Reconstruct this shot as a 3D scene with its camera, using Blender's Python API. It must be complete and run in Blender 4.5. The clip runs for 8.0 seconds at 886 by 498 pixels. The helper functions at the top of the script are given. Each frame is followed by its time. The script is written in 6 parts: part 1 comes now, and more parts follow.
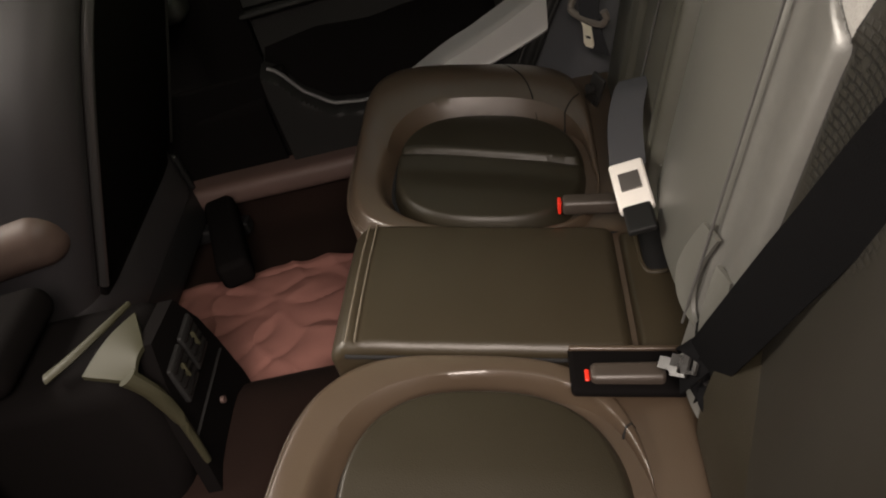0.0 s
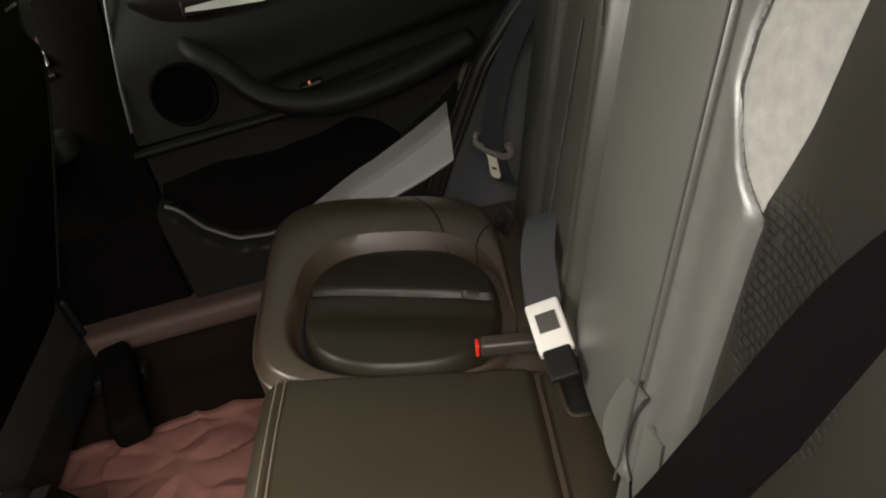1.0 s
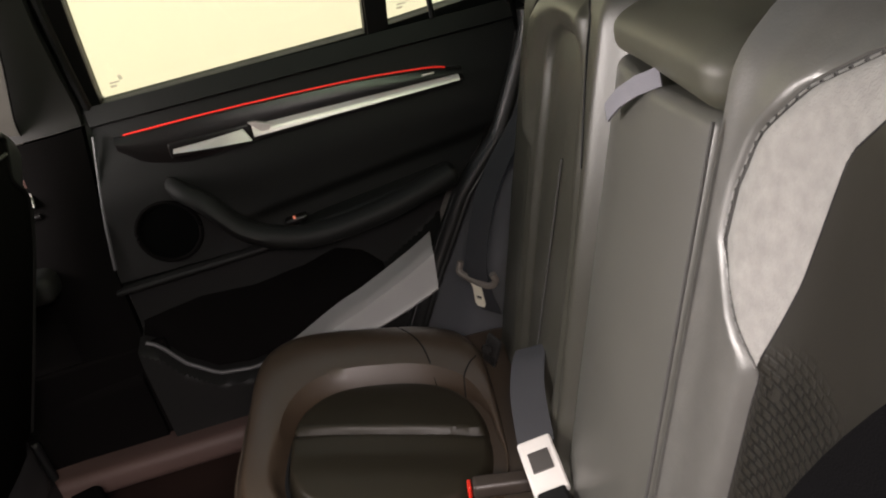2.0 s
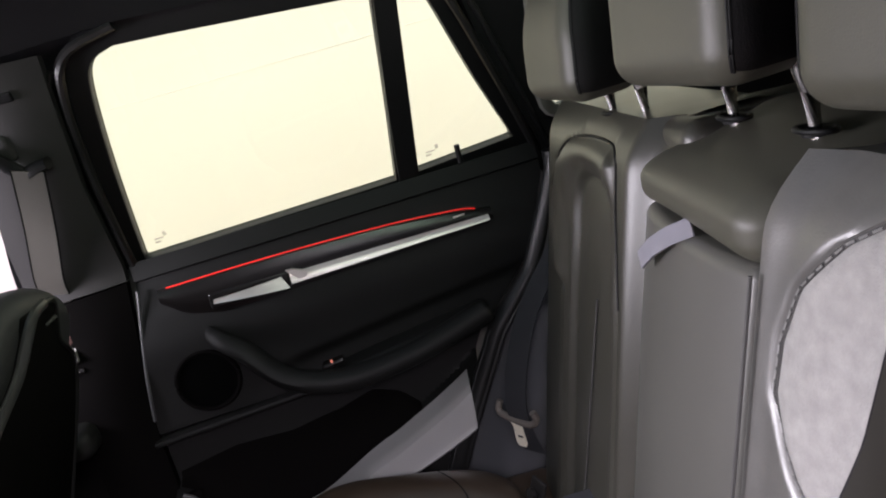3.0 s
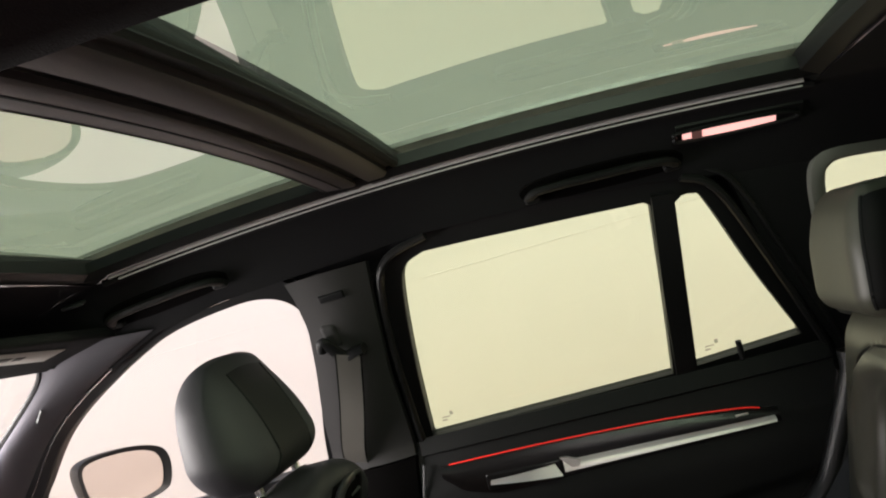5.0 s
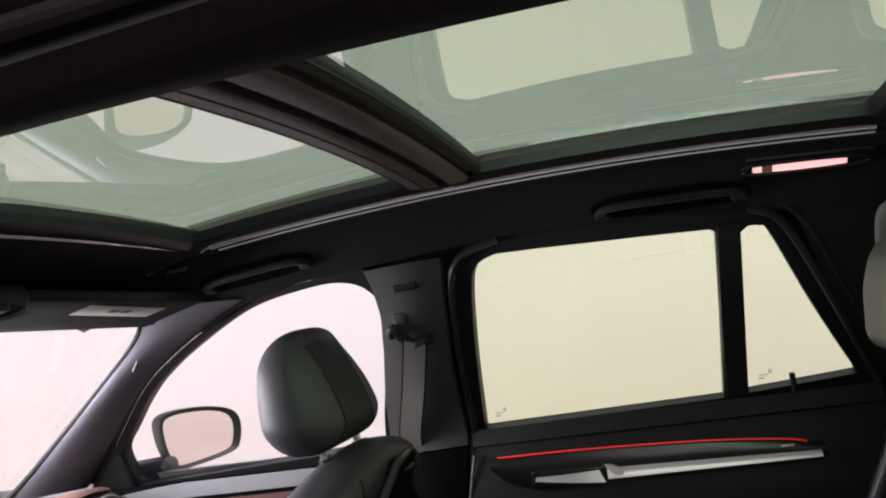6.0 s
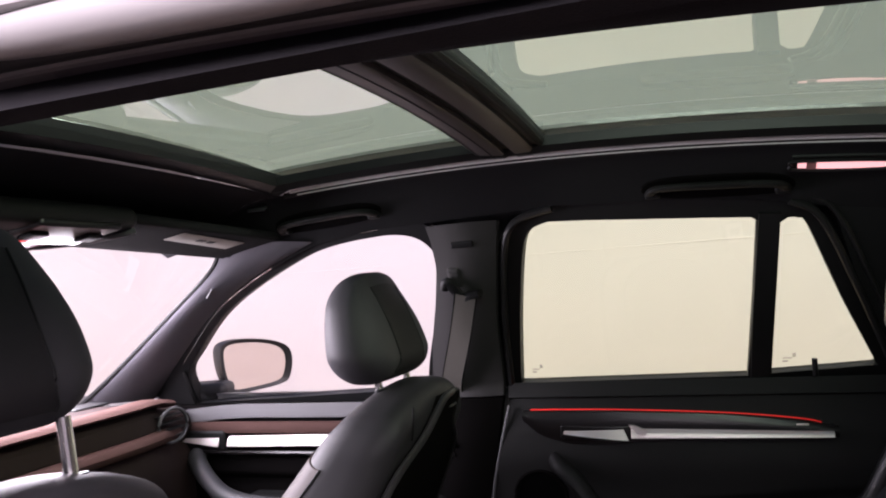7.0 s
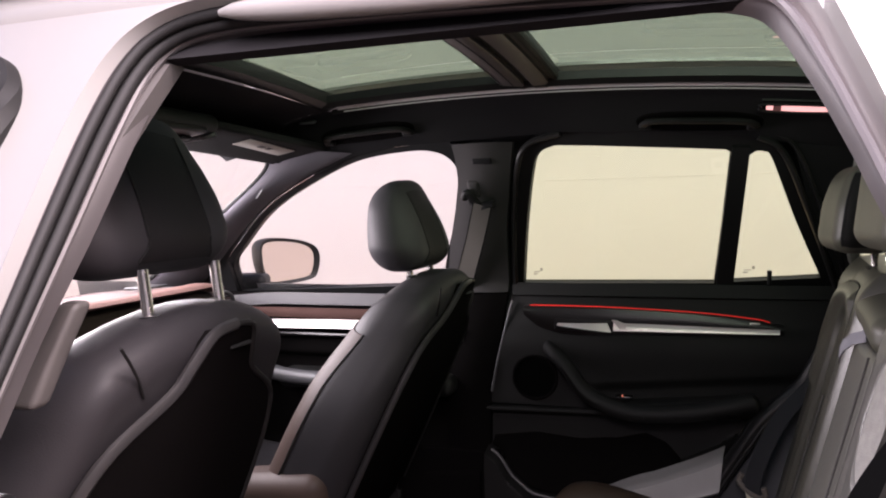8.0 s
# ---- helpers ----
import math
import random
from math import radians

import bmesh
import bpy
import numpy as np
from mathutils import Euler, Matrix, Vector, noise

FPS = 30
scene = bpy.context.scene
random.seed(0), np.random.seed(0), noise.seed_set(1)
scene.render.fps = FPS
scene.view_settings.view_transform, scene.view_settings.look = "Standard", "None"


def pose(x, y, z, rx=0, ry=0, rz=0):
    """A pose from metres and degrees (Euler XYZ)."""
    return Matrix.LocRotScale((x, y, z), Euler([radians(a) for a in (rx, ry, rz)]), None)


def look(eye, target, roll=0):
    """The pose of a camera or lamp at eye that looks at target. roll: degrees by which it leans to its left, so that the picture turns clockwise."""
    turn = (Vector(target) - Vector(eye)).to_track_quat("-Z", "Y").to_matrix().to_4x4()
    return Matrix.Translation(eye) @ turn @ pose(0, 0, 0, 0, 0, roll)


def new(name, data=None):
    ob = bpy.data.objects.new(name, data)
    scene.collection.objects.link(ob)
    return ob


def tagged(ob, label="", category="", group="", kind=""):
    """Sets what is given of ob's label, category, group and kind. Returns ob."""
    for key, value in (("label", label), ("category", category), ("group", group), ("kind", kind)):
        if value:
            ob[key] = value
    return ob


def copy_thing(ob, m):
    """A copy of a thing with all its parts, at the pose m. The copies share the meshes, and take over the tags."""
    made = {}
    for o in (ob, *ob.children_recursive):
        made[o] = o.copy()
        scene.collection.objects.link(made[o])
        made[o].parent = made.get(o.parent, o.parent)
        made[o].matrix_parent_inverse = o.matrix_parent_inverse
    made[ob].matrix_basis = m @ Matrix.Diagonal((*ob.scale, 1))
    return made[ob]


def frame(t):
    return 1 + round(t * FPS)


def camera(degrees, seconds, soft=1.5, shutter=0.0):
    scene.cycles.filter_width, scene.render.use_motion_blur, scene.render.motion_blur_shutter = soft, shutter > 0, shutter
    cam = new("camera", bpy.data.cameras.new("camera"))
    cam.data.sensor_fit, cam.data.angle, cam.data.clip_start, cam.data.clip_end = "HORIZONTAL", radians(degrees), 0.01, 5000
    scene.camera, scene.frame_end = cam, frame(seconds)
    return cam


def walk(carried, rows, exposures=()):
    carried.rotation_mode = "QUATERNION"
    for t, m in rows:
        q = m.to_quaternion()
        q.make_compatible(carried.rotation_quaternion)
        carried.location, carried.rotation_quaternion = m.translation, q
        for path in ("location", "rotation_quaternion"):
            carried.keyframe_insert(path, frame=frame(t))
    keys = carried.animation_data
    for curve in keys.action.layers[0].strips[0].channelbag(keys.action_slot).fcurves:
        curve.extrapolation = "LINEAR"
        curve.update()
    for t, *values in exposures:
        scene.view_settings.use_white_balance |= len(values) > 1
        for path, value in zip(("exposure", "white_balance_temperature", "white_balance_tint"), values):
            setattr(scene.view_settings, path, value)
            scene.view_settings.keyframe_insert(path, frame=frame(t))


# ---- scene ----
cam = camera(61.9, 8.0, 2.0)
PATH = [
    (0, (0.214, -0.658, 1.189), (-0.018, 0.886, -0.06), -17.5),
    (0.5, (0.224, -0.615, 1.195), (0.15, 0.997, 0.015), -15.7),
    (1, (0.228, -0.589, 1.209), (0.282, 1.088, 0.121), -14.3),
    (1.5, (0.231, -0.575, 1.221), (0.37, 1.166, 0.247), -13.5),
    (1.7, (0.231, -0.572, 1.227), (0.394, 1.195, 0.303), -13.5),
    (2.8, (0.226, -0.575, 1.258), (0.441, 1.324, 0.667), -15.0),
    (3, (0.231, -0.569, 1.265), (0.431, 1.352, 0.744), -16.1),
    (3.5, (0.23, -0.571, 1.278), (0.31, 1.402, 0.965), -18.0),
    (4, (0.225, -0.585, 1.295), (0.11, 1.407, 1.164), -18.7),
    (4.5, (0.224, -0.604, 1.307), (-0.033, 1.379, 1.313), -17.9),
    (5, (0.233, -0.624, 1.319), (-0.127, 1.341, 1.415), -16.0),
    (6.5, (0.253, -0.763, 1.297), (-0.359, 1.136, 1.445), -6.6),
    (7, (0.248, -0.826, 1.288), (-0.402, 1.064, 1.37), -4.1),
    (7.5, (0.246, -0.921, 1.27), (-0.414, 0.966, 1.274), -2.2),
    (8, (0.275, -1.094, 1.253), (-0.367, 0.796, 1.137), -1.3),
]
EXPOSURES = [(0.0, 1.25, 7500, 19), (0.5, 1.28, 7200, 16), (1.0, 1.35, 7050, 13), (1.5, 1.45, 7300, 16), (2.8, 1.52, 6100, 30), (3.2, 1.42, 6350, 28), (3.6, 1.2, 6950, 26), (4.5, 1.05, 6800, 21), (5.2, 1.08, 6550, 20), (6.5, 1.0, 6050, 34), (7.2, 1.05, 6250, 38), (8.0, 1.0, 6450, 33)]
walk(cam, [(t, look(eye, target, roll)) for t, eye, target, roll in PATH], EXPOSURES)

# ---- light ----
world = bpy.data.worlds.new("world")
scene.world = world
world.use_nodes = True
wn = world.node_tree.nodes
sky = wn.new("ShaderNodeTexSky")
sky.sky_type = "NISHITA"
sky.sun_disc = False
sky.sun_elevation, sky.sun_rotation = radians(35), radians(110)
sky.air_density, sky.dust_density, sky.ozone_density = 1.0, 4.0, 0.6
world.node_tree.links.new(sky.outputs["Color"], wn["Background"].inputs["Color"])
wn["Background"].inputs["Strength"].default_value = 0.15
sun_data = bpy.data.lights.new("sun", "SUN")
sun_data.energy, sun_data.angle, sun_data.color = 1.8, radians(12), (1.0, 0.96, 0.90)
sun = new("sun", sun_data)
sun.matrix_world = look((0.85, -0.30, 0.62), (0, 0, 0))

# daylight that falls from above into the open doorway, outside it and behind the viewer
door_light = bpy.data.lights.new("doorway_daylight", "AREA")
door_light.shape, door_light.size, door_light.size_y = "RECTANGLE", 0.95, 0.7
door_light.energy, door_light.color = 27.0, (1.0, 0.97, 0.93)
doorway = new("doorway_daylight", door_light)
doorway.matrix_world = look((0.34, -1.22, 1.86), (0.12, -0.10, 0.60))


# daylight of the windscreen, in its opening
screen_light = bpy.data.lights.new("windscreen_daylight", "AREA")
screen_light.shape, screen_light.size, screen_light.size_y = "RECTANGLE", 0.80, 0.52
screen_light.energy, screen_light.color = 25.0, (1.0, 0.98, 0.95)
shine = new("windscreen_daylight", screen_light)
shine.matrix_world = look((-1.10, 0.16, 1.235), (-1.10 + 0.53, 0.16, 1.235 - 0.85))


# ---- materials ----
def mat(name, color, rough=0.5, metal=0.0, spec=0.5, grain=0.0, grain_scale=300.0, wear=0.0, wear_scale=6.0,
        rough_var=0.0, cells=False, coat=0.0):
    """A principled material with colour variation at a large scale and a fine relief."""
    m = bpy.data.materials.new(name)
    m.use_nodes = True
    n, l = m.node_tree.nodes, m.node_tree.links
    b = n["Principled BSDF"]
    b.inputs["Base Color"].default_value = (*color, 1)
    b.inputs["Roughness"].default_value = rough
    b.inputs["Metallic"].default_value = metal
    b.inputs["Specular IOR Level"].default_value = spec
    b.inputs["Coat Weight"].default_value = coat
    co = n.new("ShaderNodeTexCoord")
    if wear or rough_var:
        t = n.new("ShaderNodeTexNoise")
        t.inputs["Scale"].default_value, t.inputs["Detail"].default_value = wear_scale, 6
        l.new(co.outputs["Object"], t.inputs["Vector"])
        if wear:
            r = n.new("ShaderNodeMix")
            r.data_type = "RGBA"
            l.new(t.outputs["Fac"], r.inputs["Factor"])
            r.inputs["A"].default_value = (*[c * (1 - wear) for c in color], 1)
            r.inputs["B"].default_value = (*[min(1, c * (1 + wear)) for c in color], 1)
            l.new(r.outputs["Result"], b.inputs["Base Color"])
        if rough_var:
            q = n.new("ShaderNodeMapRange")
            q.inputs["To Min"].default_value, q.inputs["To Max"].default_value = rough - rough_var, rough + rough_var
            q.inputs["From Min"].default_value, q.inputs["From Max"].default_value = 0.3, 0.7
            l.new(t.outputs["Fac"], q.inputs["Value"])
            l.new(q.outputs["Result"], b.inputs["Roughness"])
    if grain:
        g = n.new("ShaderNodeTexVoronoi" if cells else "ShaderNodeTexNoise")
        g.inputs["Scale"].default_value = grain_scale
        if cells:
            g.feature = "DISTANCE_TO_EDGE"
        l.new(co.outputs["Object"], g.inputs["Vector"])
        u = n.new("ShaderNodeBump")
        u.inputs["Strength"].default_value, u.inputs["Distance"].default_value = grain, 0.001
        l.new(g.outputs["Distance" if cells else "Fac"], u.inputs["Height"])
        l.new(u.outputs["Normal"], b.inputs["Normal"])
    return m


def glass(name, tint, rough=0.0, ior=1.5):
    """A thin pane: tinted see-through with a mirror gloss that grows at a glancing view."""
    m = bpy.data.materials.new(name)
    m.use_nodes = True
    n, l = m.node_tree.nodes, m.node_tree.links
    n.remove(n["Principled BSDF"])
    clear, gloss, mix, fres = (n.new("ShaderNode" + k) for k in ("BsdfTransparent", "BsdfGlossy", "MixShader", "Fresnel"))
    clear.inputs["Color"].default_value = (*tint, 1)
    gloss.inputs["Roughness"].default_value = rough
    fres.inputs["IOR"].default_value = ior
    l.new(fres.outputs[0], mix.inputs[0])
    l.new(clear.outputs[0], mix.inputs[1])
    l.new(gloss.outputs[0], mix.inputs[2])
    l.new(mix.outputs[0], n["Material Output"].inputs["Surface"])
    return m


def emit(name, color, strength):
    m = bpy.data.materials.new(name)
    m.use_nodes = True
    b = m.node_tree.nodes["Principled BSDF"]
    b.inputs["Base Color"].default_value = (*color, 1)
    b.inputs["Emission Color"].default_value = (*color, 1)
    b.inputs["Emission Strength"].default_value = strength
    return m


def perforated(name, color):
    """Leather with rows of small punched holes in squares."""
    m = mat(name, color, 0.42, grain=0.0)
    n, l = m.node_tree.nodes, m.node_tree.links
    co = n.new("ShaderNodeTexCoord")
    sep = n.new("ShaderNodeSeparateXYZ")
    l.new(co.outputs["Object"], sep.inputs[0])
    com = n.new("ShaderNodeCombineXYZ")
    l.new(sep.outputs["Y"], com.inputs["X"])
    l.new(sep.outputs["Z"], com.inputs["Y"])
    b = n.new("ShaderNodeTexBrick")
    b.offset = 0.5
    for k, v in (("Scale", 105.0), ("Mortar Size", 0.16), ("Mortar Smooth", 0.5), ("Brick Width", 1.0), ("Row Height", 0.7)):
        b.inputs[k].default_value = v
    l.new(com.outputs[0], b.inputs["Vector"])
    area = n.new("ShaderNodeTexVoronoi")
    area.inputs["Scale"].default_value = 34.0
    area.distance = "CHEBYCHEV"
    l.new(com.outputs[0], area.inputs["Vector"])
    step = n.new("ShaderNodeMath")
    step.operation = "GREATER_THAN"
    step.inputs[1].default_value = 0.13
    l.new(area.outputs["Distance"], step.inputs[0])
    mul = n.new("ShaderNodeMath")
    mul.operation = "MULTIPLY"
    l.new(b.outputs["Fac"], mul.inputs[0])
    l.new(step.outputs[0], mul.inputs[1])
    u = n.new("ShaderNodeBump")
    u.inputs["Strength"].default_value, u.inputs["Distance"].default_value = 0.6, 0.0015
    u.invert = True
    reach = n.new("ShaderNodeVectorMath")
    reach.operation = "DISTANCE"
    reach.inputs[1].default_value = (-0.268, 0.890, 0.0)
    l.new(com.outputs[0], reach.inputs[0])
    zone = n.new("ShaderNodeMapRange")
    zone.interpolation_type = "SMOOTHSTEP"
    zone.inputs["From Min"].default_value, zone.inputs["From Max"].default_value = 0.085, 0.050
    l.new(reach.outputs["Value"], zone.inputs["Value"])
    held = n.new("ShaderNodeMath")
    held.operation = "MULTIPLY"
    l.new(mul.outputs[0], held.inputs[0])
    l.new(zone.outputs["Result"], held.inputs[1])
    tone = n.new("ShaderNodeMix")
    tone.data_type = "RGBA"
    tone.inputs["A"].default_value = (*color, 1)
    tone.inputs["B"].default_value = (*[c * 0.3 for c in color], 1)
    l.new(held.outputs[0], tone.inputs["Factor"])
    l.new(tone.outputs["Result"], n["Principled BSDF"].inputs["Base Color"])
    l.new(held.outputs[0], u.inputs["Height"])
    p = n["Principled BSDF"]
    l.new(u.outputs["Normal"], p.inputs["Normal"])
    return m


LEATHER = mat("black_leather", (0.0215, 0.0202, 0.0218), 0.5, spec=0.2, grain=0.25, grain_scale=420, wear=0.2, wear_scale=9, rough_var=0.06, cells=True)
# One bench leather in several tones, paler or darker as the light falls
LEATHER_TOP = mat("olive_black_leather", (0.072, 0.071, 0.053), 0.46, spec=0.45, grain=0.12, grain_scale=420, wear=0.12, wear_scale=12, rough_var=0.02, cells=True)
LEATHER_BACK = mat("lit_grey_leather", (0.086, 0.085, 0.075), 0.42, spec=0.65, grain=0.15, grain_scale=420, wear=0.12, wear_scale=12, rough_var=0.02, cells=True)
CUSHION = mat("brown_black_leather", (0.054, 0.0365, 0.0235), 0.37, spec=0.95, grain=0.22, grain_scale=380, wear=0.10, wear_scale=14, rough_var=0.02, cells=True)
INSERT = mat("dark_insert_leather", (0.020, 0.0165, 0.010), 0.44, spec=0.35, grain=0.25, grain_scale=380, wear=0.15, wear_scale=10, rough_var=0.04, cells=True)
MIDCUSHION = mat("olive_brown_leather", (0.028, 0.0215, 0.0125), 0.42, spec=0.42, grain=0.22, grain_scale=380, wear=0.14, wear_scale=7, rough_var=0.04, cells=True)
# black headrest leather lightened to violet-grey for doorway light on its sides
HEADSIDE = mat("lit_headrest_leather", (0.040, 0.038, 0.042), 0.6, spec=0.2, grain=0.22, grain_scale=420, wear=0.2, wear_scale=9, rough_var=0.05, cells=True)
SHADEDLEATHER = mat("shaded_side_leather", (0.009, 0.0085, 0.0085), 0.6, spec=0.15, grain=0.2, grain_scale=420, wear=0.2, wear_scale=9, cells=True)
SEAM = mat("tan_seam_thread", (0.13, 0.11, 0.08), 0.6, grain=0.3, grain_scale=500)
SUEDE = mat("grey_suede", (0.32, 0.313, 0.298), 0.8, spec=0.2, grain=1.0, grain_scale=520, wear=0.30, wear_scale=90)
# far backrest leather darkened for shade, near bolster leather paled for doorway light
FARLEATHER = mat("shaded_olive_leather", (0.046, 0.0445, 0.035), 0.38, spec=0.62, grain=0.12, grain_scale=420, wear=0.12, wear_scale=12, rough_var=0.02)
LIT_BOLSTER = mat("lit_bolster_leather", (0.105, 0.103, 0.095), 0.36, spec=0.9, grain=0.16, grain_scale=480, wear=0.2, wear_scale=60)
# base darkened for the belt's shade over the centre panel
PERF = perforated("perforated_leather", (0.018, 0.016, 0.012))
PALEPIPING = mat("grey_leather_piping", (0.060, 0.059, 0.056), 0.6, spec=0.3, grain=0.3, grain_scale=500, wear=0.15, wear_scale=40)
PIPING = mat("grey_stitching", (0.22, 0.22, 0.21), 0.5, grain=0.3, grain_scale=500)
PLASTIC = mat("black_plastic", (0.007, 0.007, 0.0075), 0.5, spec=0.3, grain=0.2, grain_scale=900, wear=0.15, wear_scale=5)
SOFT = mat("soft_touch_black_trim", (0.009, 0.009, 0.0088), 0.60, spec=0.24, grain=0.25, grain_scale=700, wear=0.2, wear_scale=7)
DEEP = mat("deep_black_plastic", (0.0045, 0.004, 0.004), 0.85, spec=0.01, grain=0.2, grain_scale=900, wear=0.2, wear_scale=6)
GREYPLASTIC = mat("grey_plastic", (0.07, 0.07, 0.073), 0.45, grain=0.2, grain_scale=900, wear=0.1, wear_scale=4)
SILVERTRIM = mat("satin_grey_lower_trim", (0.33, 0.327, 0.322), 0.4, spec=0.7, grain=0.2, grain_scale=800, wear=0.15, wear_scale=6)
PILLAR = mat("pillar_cloth_trim", (0.044, 0.0415, 0.0415), 0.75, spec=0.25, grain=0.4, grain_scale=900, wear=0.12, wear_scale=5)
APILLAR = mat("grey_pillar_cloth", (0.085, 0.080, 0.092), 0.8, spec=0.2, grain=0.4, grain_scale=900, wear=0.1, wear_scale=5)
HEADLINER = mat("anthracite_headliner", (0.013, 0.0125, 0.0135), 0.9, spec=0.12, grain=0.5, grain_scale=1100, wear=0.12, wear_scale=4)
SEALGLOSS = mat("satin_black_door_seal", (0.012, 0.012, 0.012), 0.36, spec=0.6, grain=0.1, grain_scale=300, rough_var=0.05, wear_scale=30)
RUBBER = mat("black_rubber_seal", (0.009, 0.009, 0.009), 0.65, spec=0.25, grain=0.1, grain_scale=300)
GLOSS = mat("piano_black_trim", (0.008, 0.007, 0.007), 0.28, spec=0.4, wear=0.2)
CHROME = mat("chrome", (0.82, 0.80, 0.78), 0.22, 1.0, rough_var=0.05, wear_scale=14)
ALU = mat("brushed_aluminium_trim", (0.74, 0.68, 0.65), 0.38, 0.55, rough_var=0.02, wear_scale=20)
STEEL = mat("belt_steel", (0.020, 0.019, 0.018), 0.30, 0.0, spec=0.5, rough_var=0.08, wear_scale=40)
CREAMSTEEL = mat("belt_tongue_steel", (0.85, 0.80, 0.64), 0.40, 0.0, wear=0.08, wear_scale=60)
WEBBING = mat("black_belt_webbing", (0.0035, 0.0035, 0.0038), 0.8, spec=0.05, grain=0.6, grain_scale=900, wear=0.15)
GREYWEB = mat("grey_belt_webbing", (0.030, 0.031, 0.034), 0.7, spec=0.3, grain=0.6, grain_scale=900, wear=0.12)
FRONTWEB = mat("grey_brown_belt_webbing", (0.085, 0.078, 0.068), 0.7, spec=0.3, grain=0.6, grain_scale=900, wear=0.12)
WHITEPLASTIC = mat("white_plastic", (0.72, 0.69, 0.65), 0.45, grain=0.1, grain_scale=400, wear=0.06, wear_scale=30)
TAGCLOTH = mat("pale_lilac_tag", (0.20, 0.198, 0.225), 0.8, grain=0.4, grain_scale=900, wear=0.1, wear_scale=40)
LABEL = mat("printed_label", (0.42, 0.40, 0.36), 0.6, wear=0.06, wear_scale=40)
INK = mat("dark_print", (0.06, 0.055, 0.05), 0.6, wear=0.1)
FROST = mat("etched_print", (0.80, 0.80, 0.66), 0.7, wear=0.1)
FROST.node_tree.nodes["Principled BSDF"].inputs["Alpha"].default_value = 0.35
CARPET = mat("dark_brown_carpet", (0.010, 0.0052, 0.004), 0.95, spec=0.1, grain=1.0, grain_scale=600, wear=0.35, wear_scale=10)
MAT = mat("reddish_brown_mat", (0.150, 0.067, 0.056), 0.9, spec=0.15, grain=0.8, grain_scale=450, wear=0.3, wear_scale=12)
SILL = mat("brown_sill_trim", (0.070, 0.042, 0.036), 0.6, grain=0.3, grain_scale=500, wear=0.2, wear_scale=9)
PAINT = mat("white_car_paint", (0.195, 0.190, 0.183), 0.30, coat=0.4, wear=0.03, wear_scale=3)
WOOD = mat("brown_dash_trim", (0.068, 0.038, 0.033), 0.8, spec=0.03, grain=0.1, grain_scale=60, wear=0.2, wear_scale=14)
DASH = mat("dark_brown_dashboard", (0.026, 0.017, 0.0155), 0.8, spec=0.1, grain=0.3, grain_scale=600, wear=0.2, wear_scale=8)
REDBUTTON = mat("red_release_button", (0.70, 0.03, 0.015), 0.35, wear=0.05)
REDGLOW = emit("red_light_strip", (1.0, 0.035, 0.020), 0.092)
LAMPGLOW = emit("lit_lamp_lens", (1.0, 0.53, 0.47), 0.52)
SIDEGLASS = glass("privacy_glass", (0.585, 0.678, 0.470))
CLEARGLASS = glass("clear_glass", (0.75, 0.785, 0.765))
ROOFGLASS = glass("dark_green_roof_glass", (0.33, 0.47, 0.33), ior=5.6)
MIRRORGLASS = mat("mirror_glass", (0.86, 0.86, 0.86), 0.02, 1.0)
WALLWHITE = mat("white_plaster", (0.76, 0.745, 0.73), 0.85, spec=0.2, grain=0.12, grain_scale=60, wear=0.03, wear_scale=1.5)
WALLGREY = mat("grey_plaster", (0.22, 0.21, 0.21), 0.85, spec=0.2, grain=0.5, grain_scale=60, wear=0.08, wear_scale=1.5)
WALLPEACH = mat("peach_render", (0.80, 0.56, 0.43), 0.85, spec=0.2, grain=0.5, grain_scale=50, wear=0.10, wear_scale=1.2)
GROUND = mat("pale_concrete", (0.53, 0.42, 0.345), 0.8, spec=0.3, grain=0.5, grain_scale=40, wear=0.14, wear_scale=1.0)
JOINT = mat("grey_joint", (0.76, 0.74, 0.72), 0.8, wear=0.1)


# ---- geometry helpers ----
def thing(name, at, label, category, group="", kind=""):
    ob = new(name)
    ob.location = at
    ob.empty_display_size = 0.05
    return tagged(ob, label, category, group, kind)


def finish(bm, name, material, sharp=38):
    bmesh.ops.remove_doubles(bm, verts=bm.verts, dist=1e-5)
    bmesh.ops.recalc_face_normals(bm, faces=bm.faces)
    for f in bm.faces:
        f.smooth = True
    for e in bm.edges:
        if len(e.link_faces) == 2 and e.calc_face_angle() > radians(sharp):
            e.smooth = False
    me = bpy.data.meshes.new(name)
    bm.to_mesh(me)
    bm.free()
    me.materials.append(material)
    return me


def part(name, bm, material, parent=None, label="", sharp=38):
    ob = new(name, finish(bm, name, material, sharp))
    if parent is not None:
        ob.parent = parent
        w = parent.location.copy() if parent.parent is None else Vector((0, 0, 0))
        ob.matrix_parent_inverse = Matrix.Translation(-w)
    if label:
        ob["label"] = label
    return ob


def steps(h, r, n, seg):
    inner = max(h - r, 0.0)
    c = [inner + r * math.tan(radians(45) * k / seg) for k in range(seg + 1)]
    mid = [-inner + 2 * inner * k / n for k in range(1, n)] if inner > 1e-6 else []
    return [-v for v in reversed(c)] + mid + c


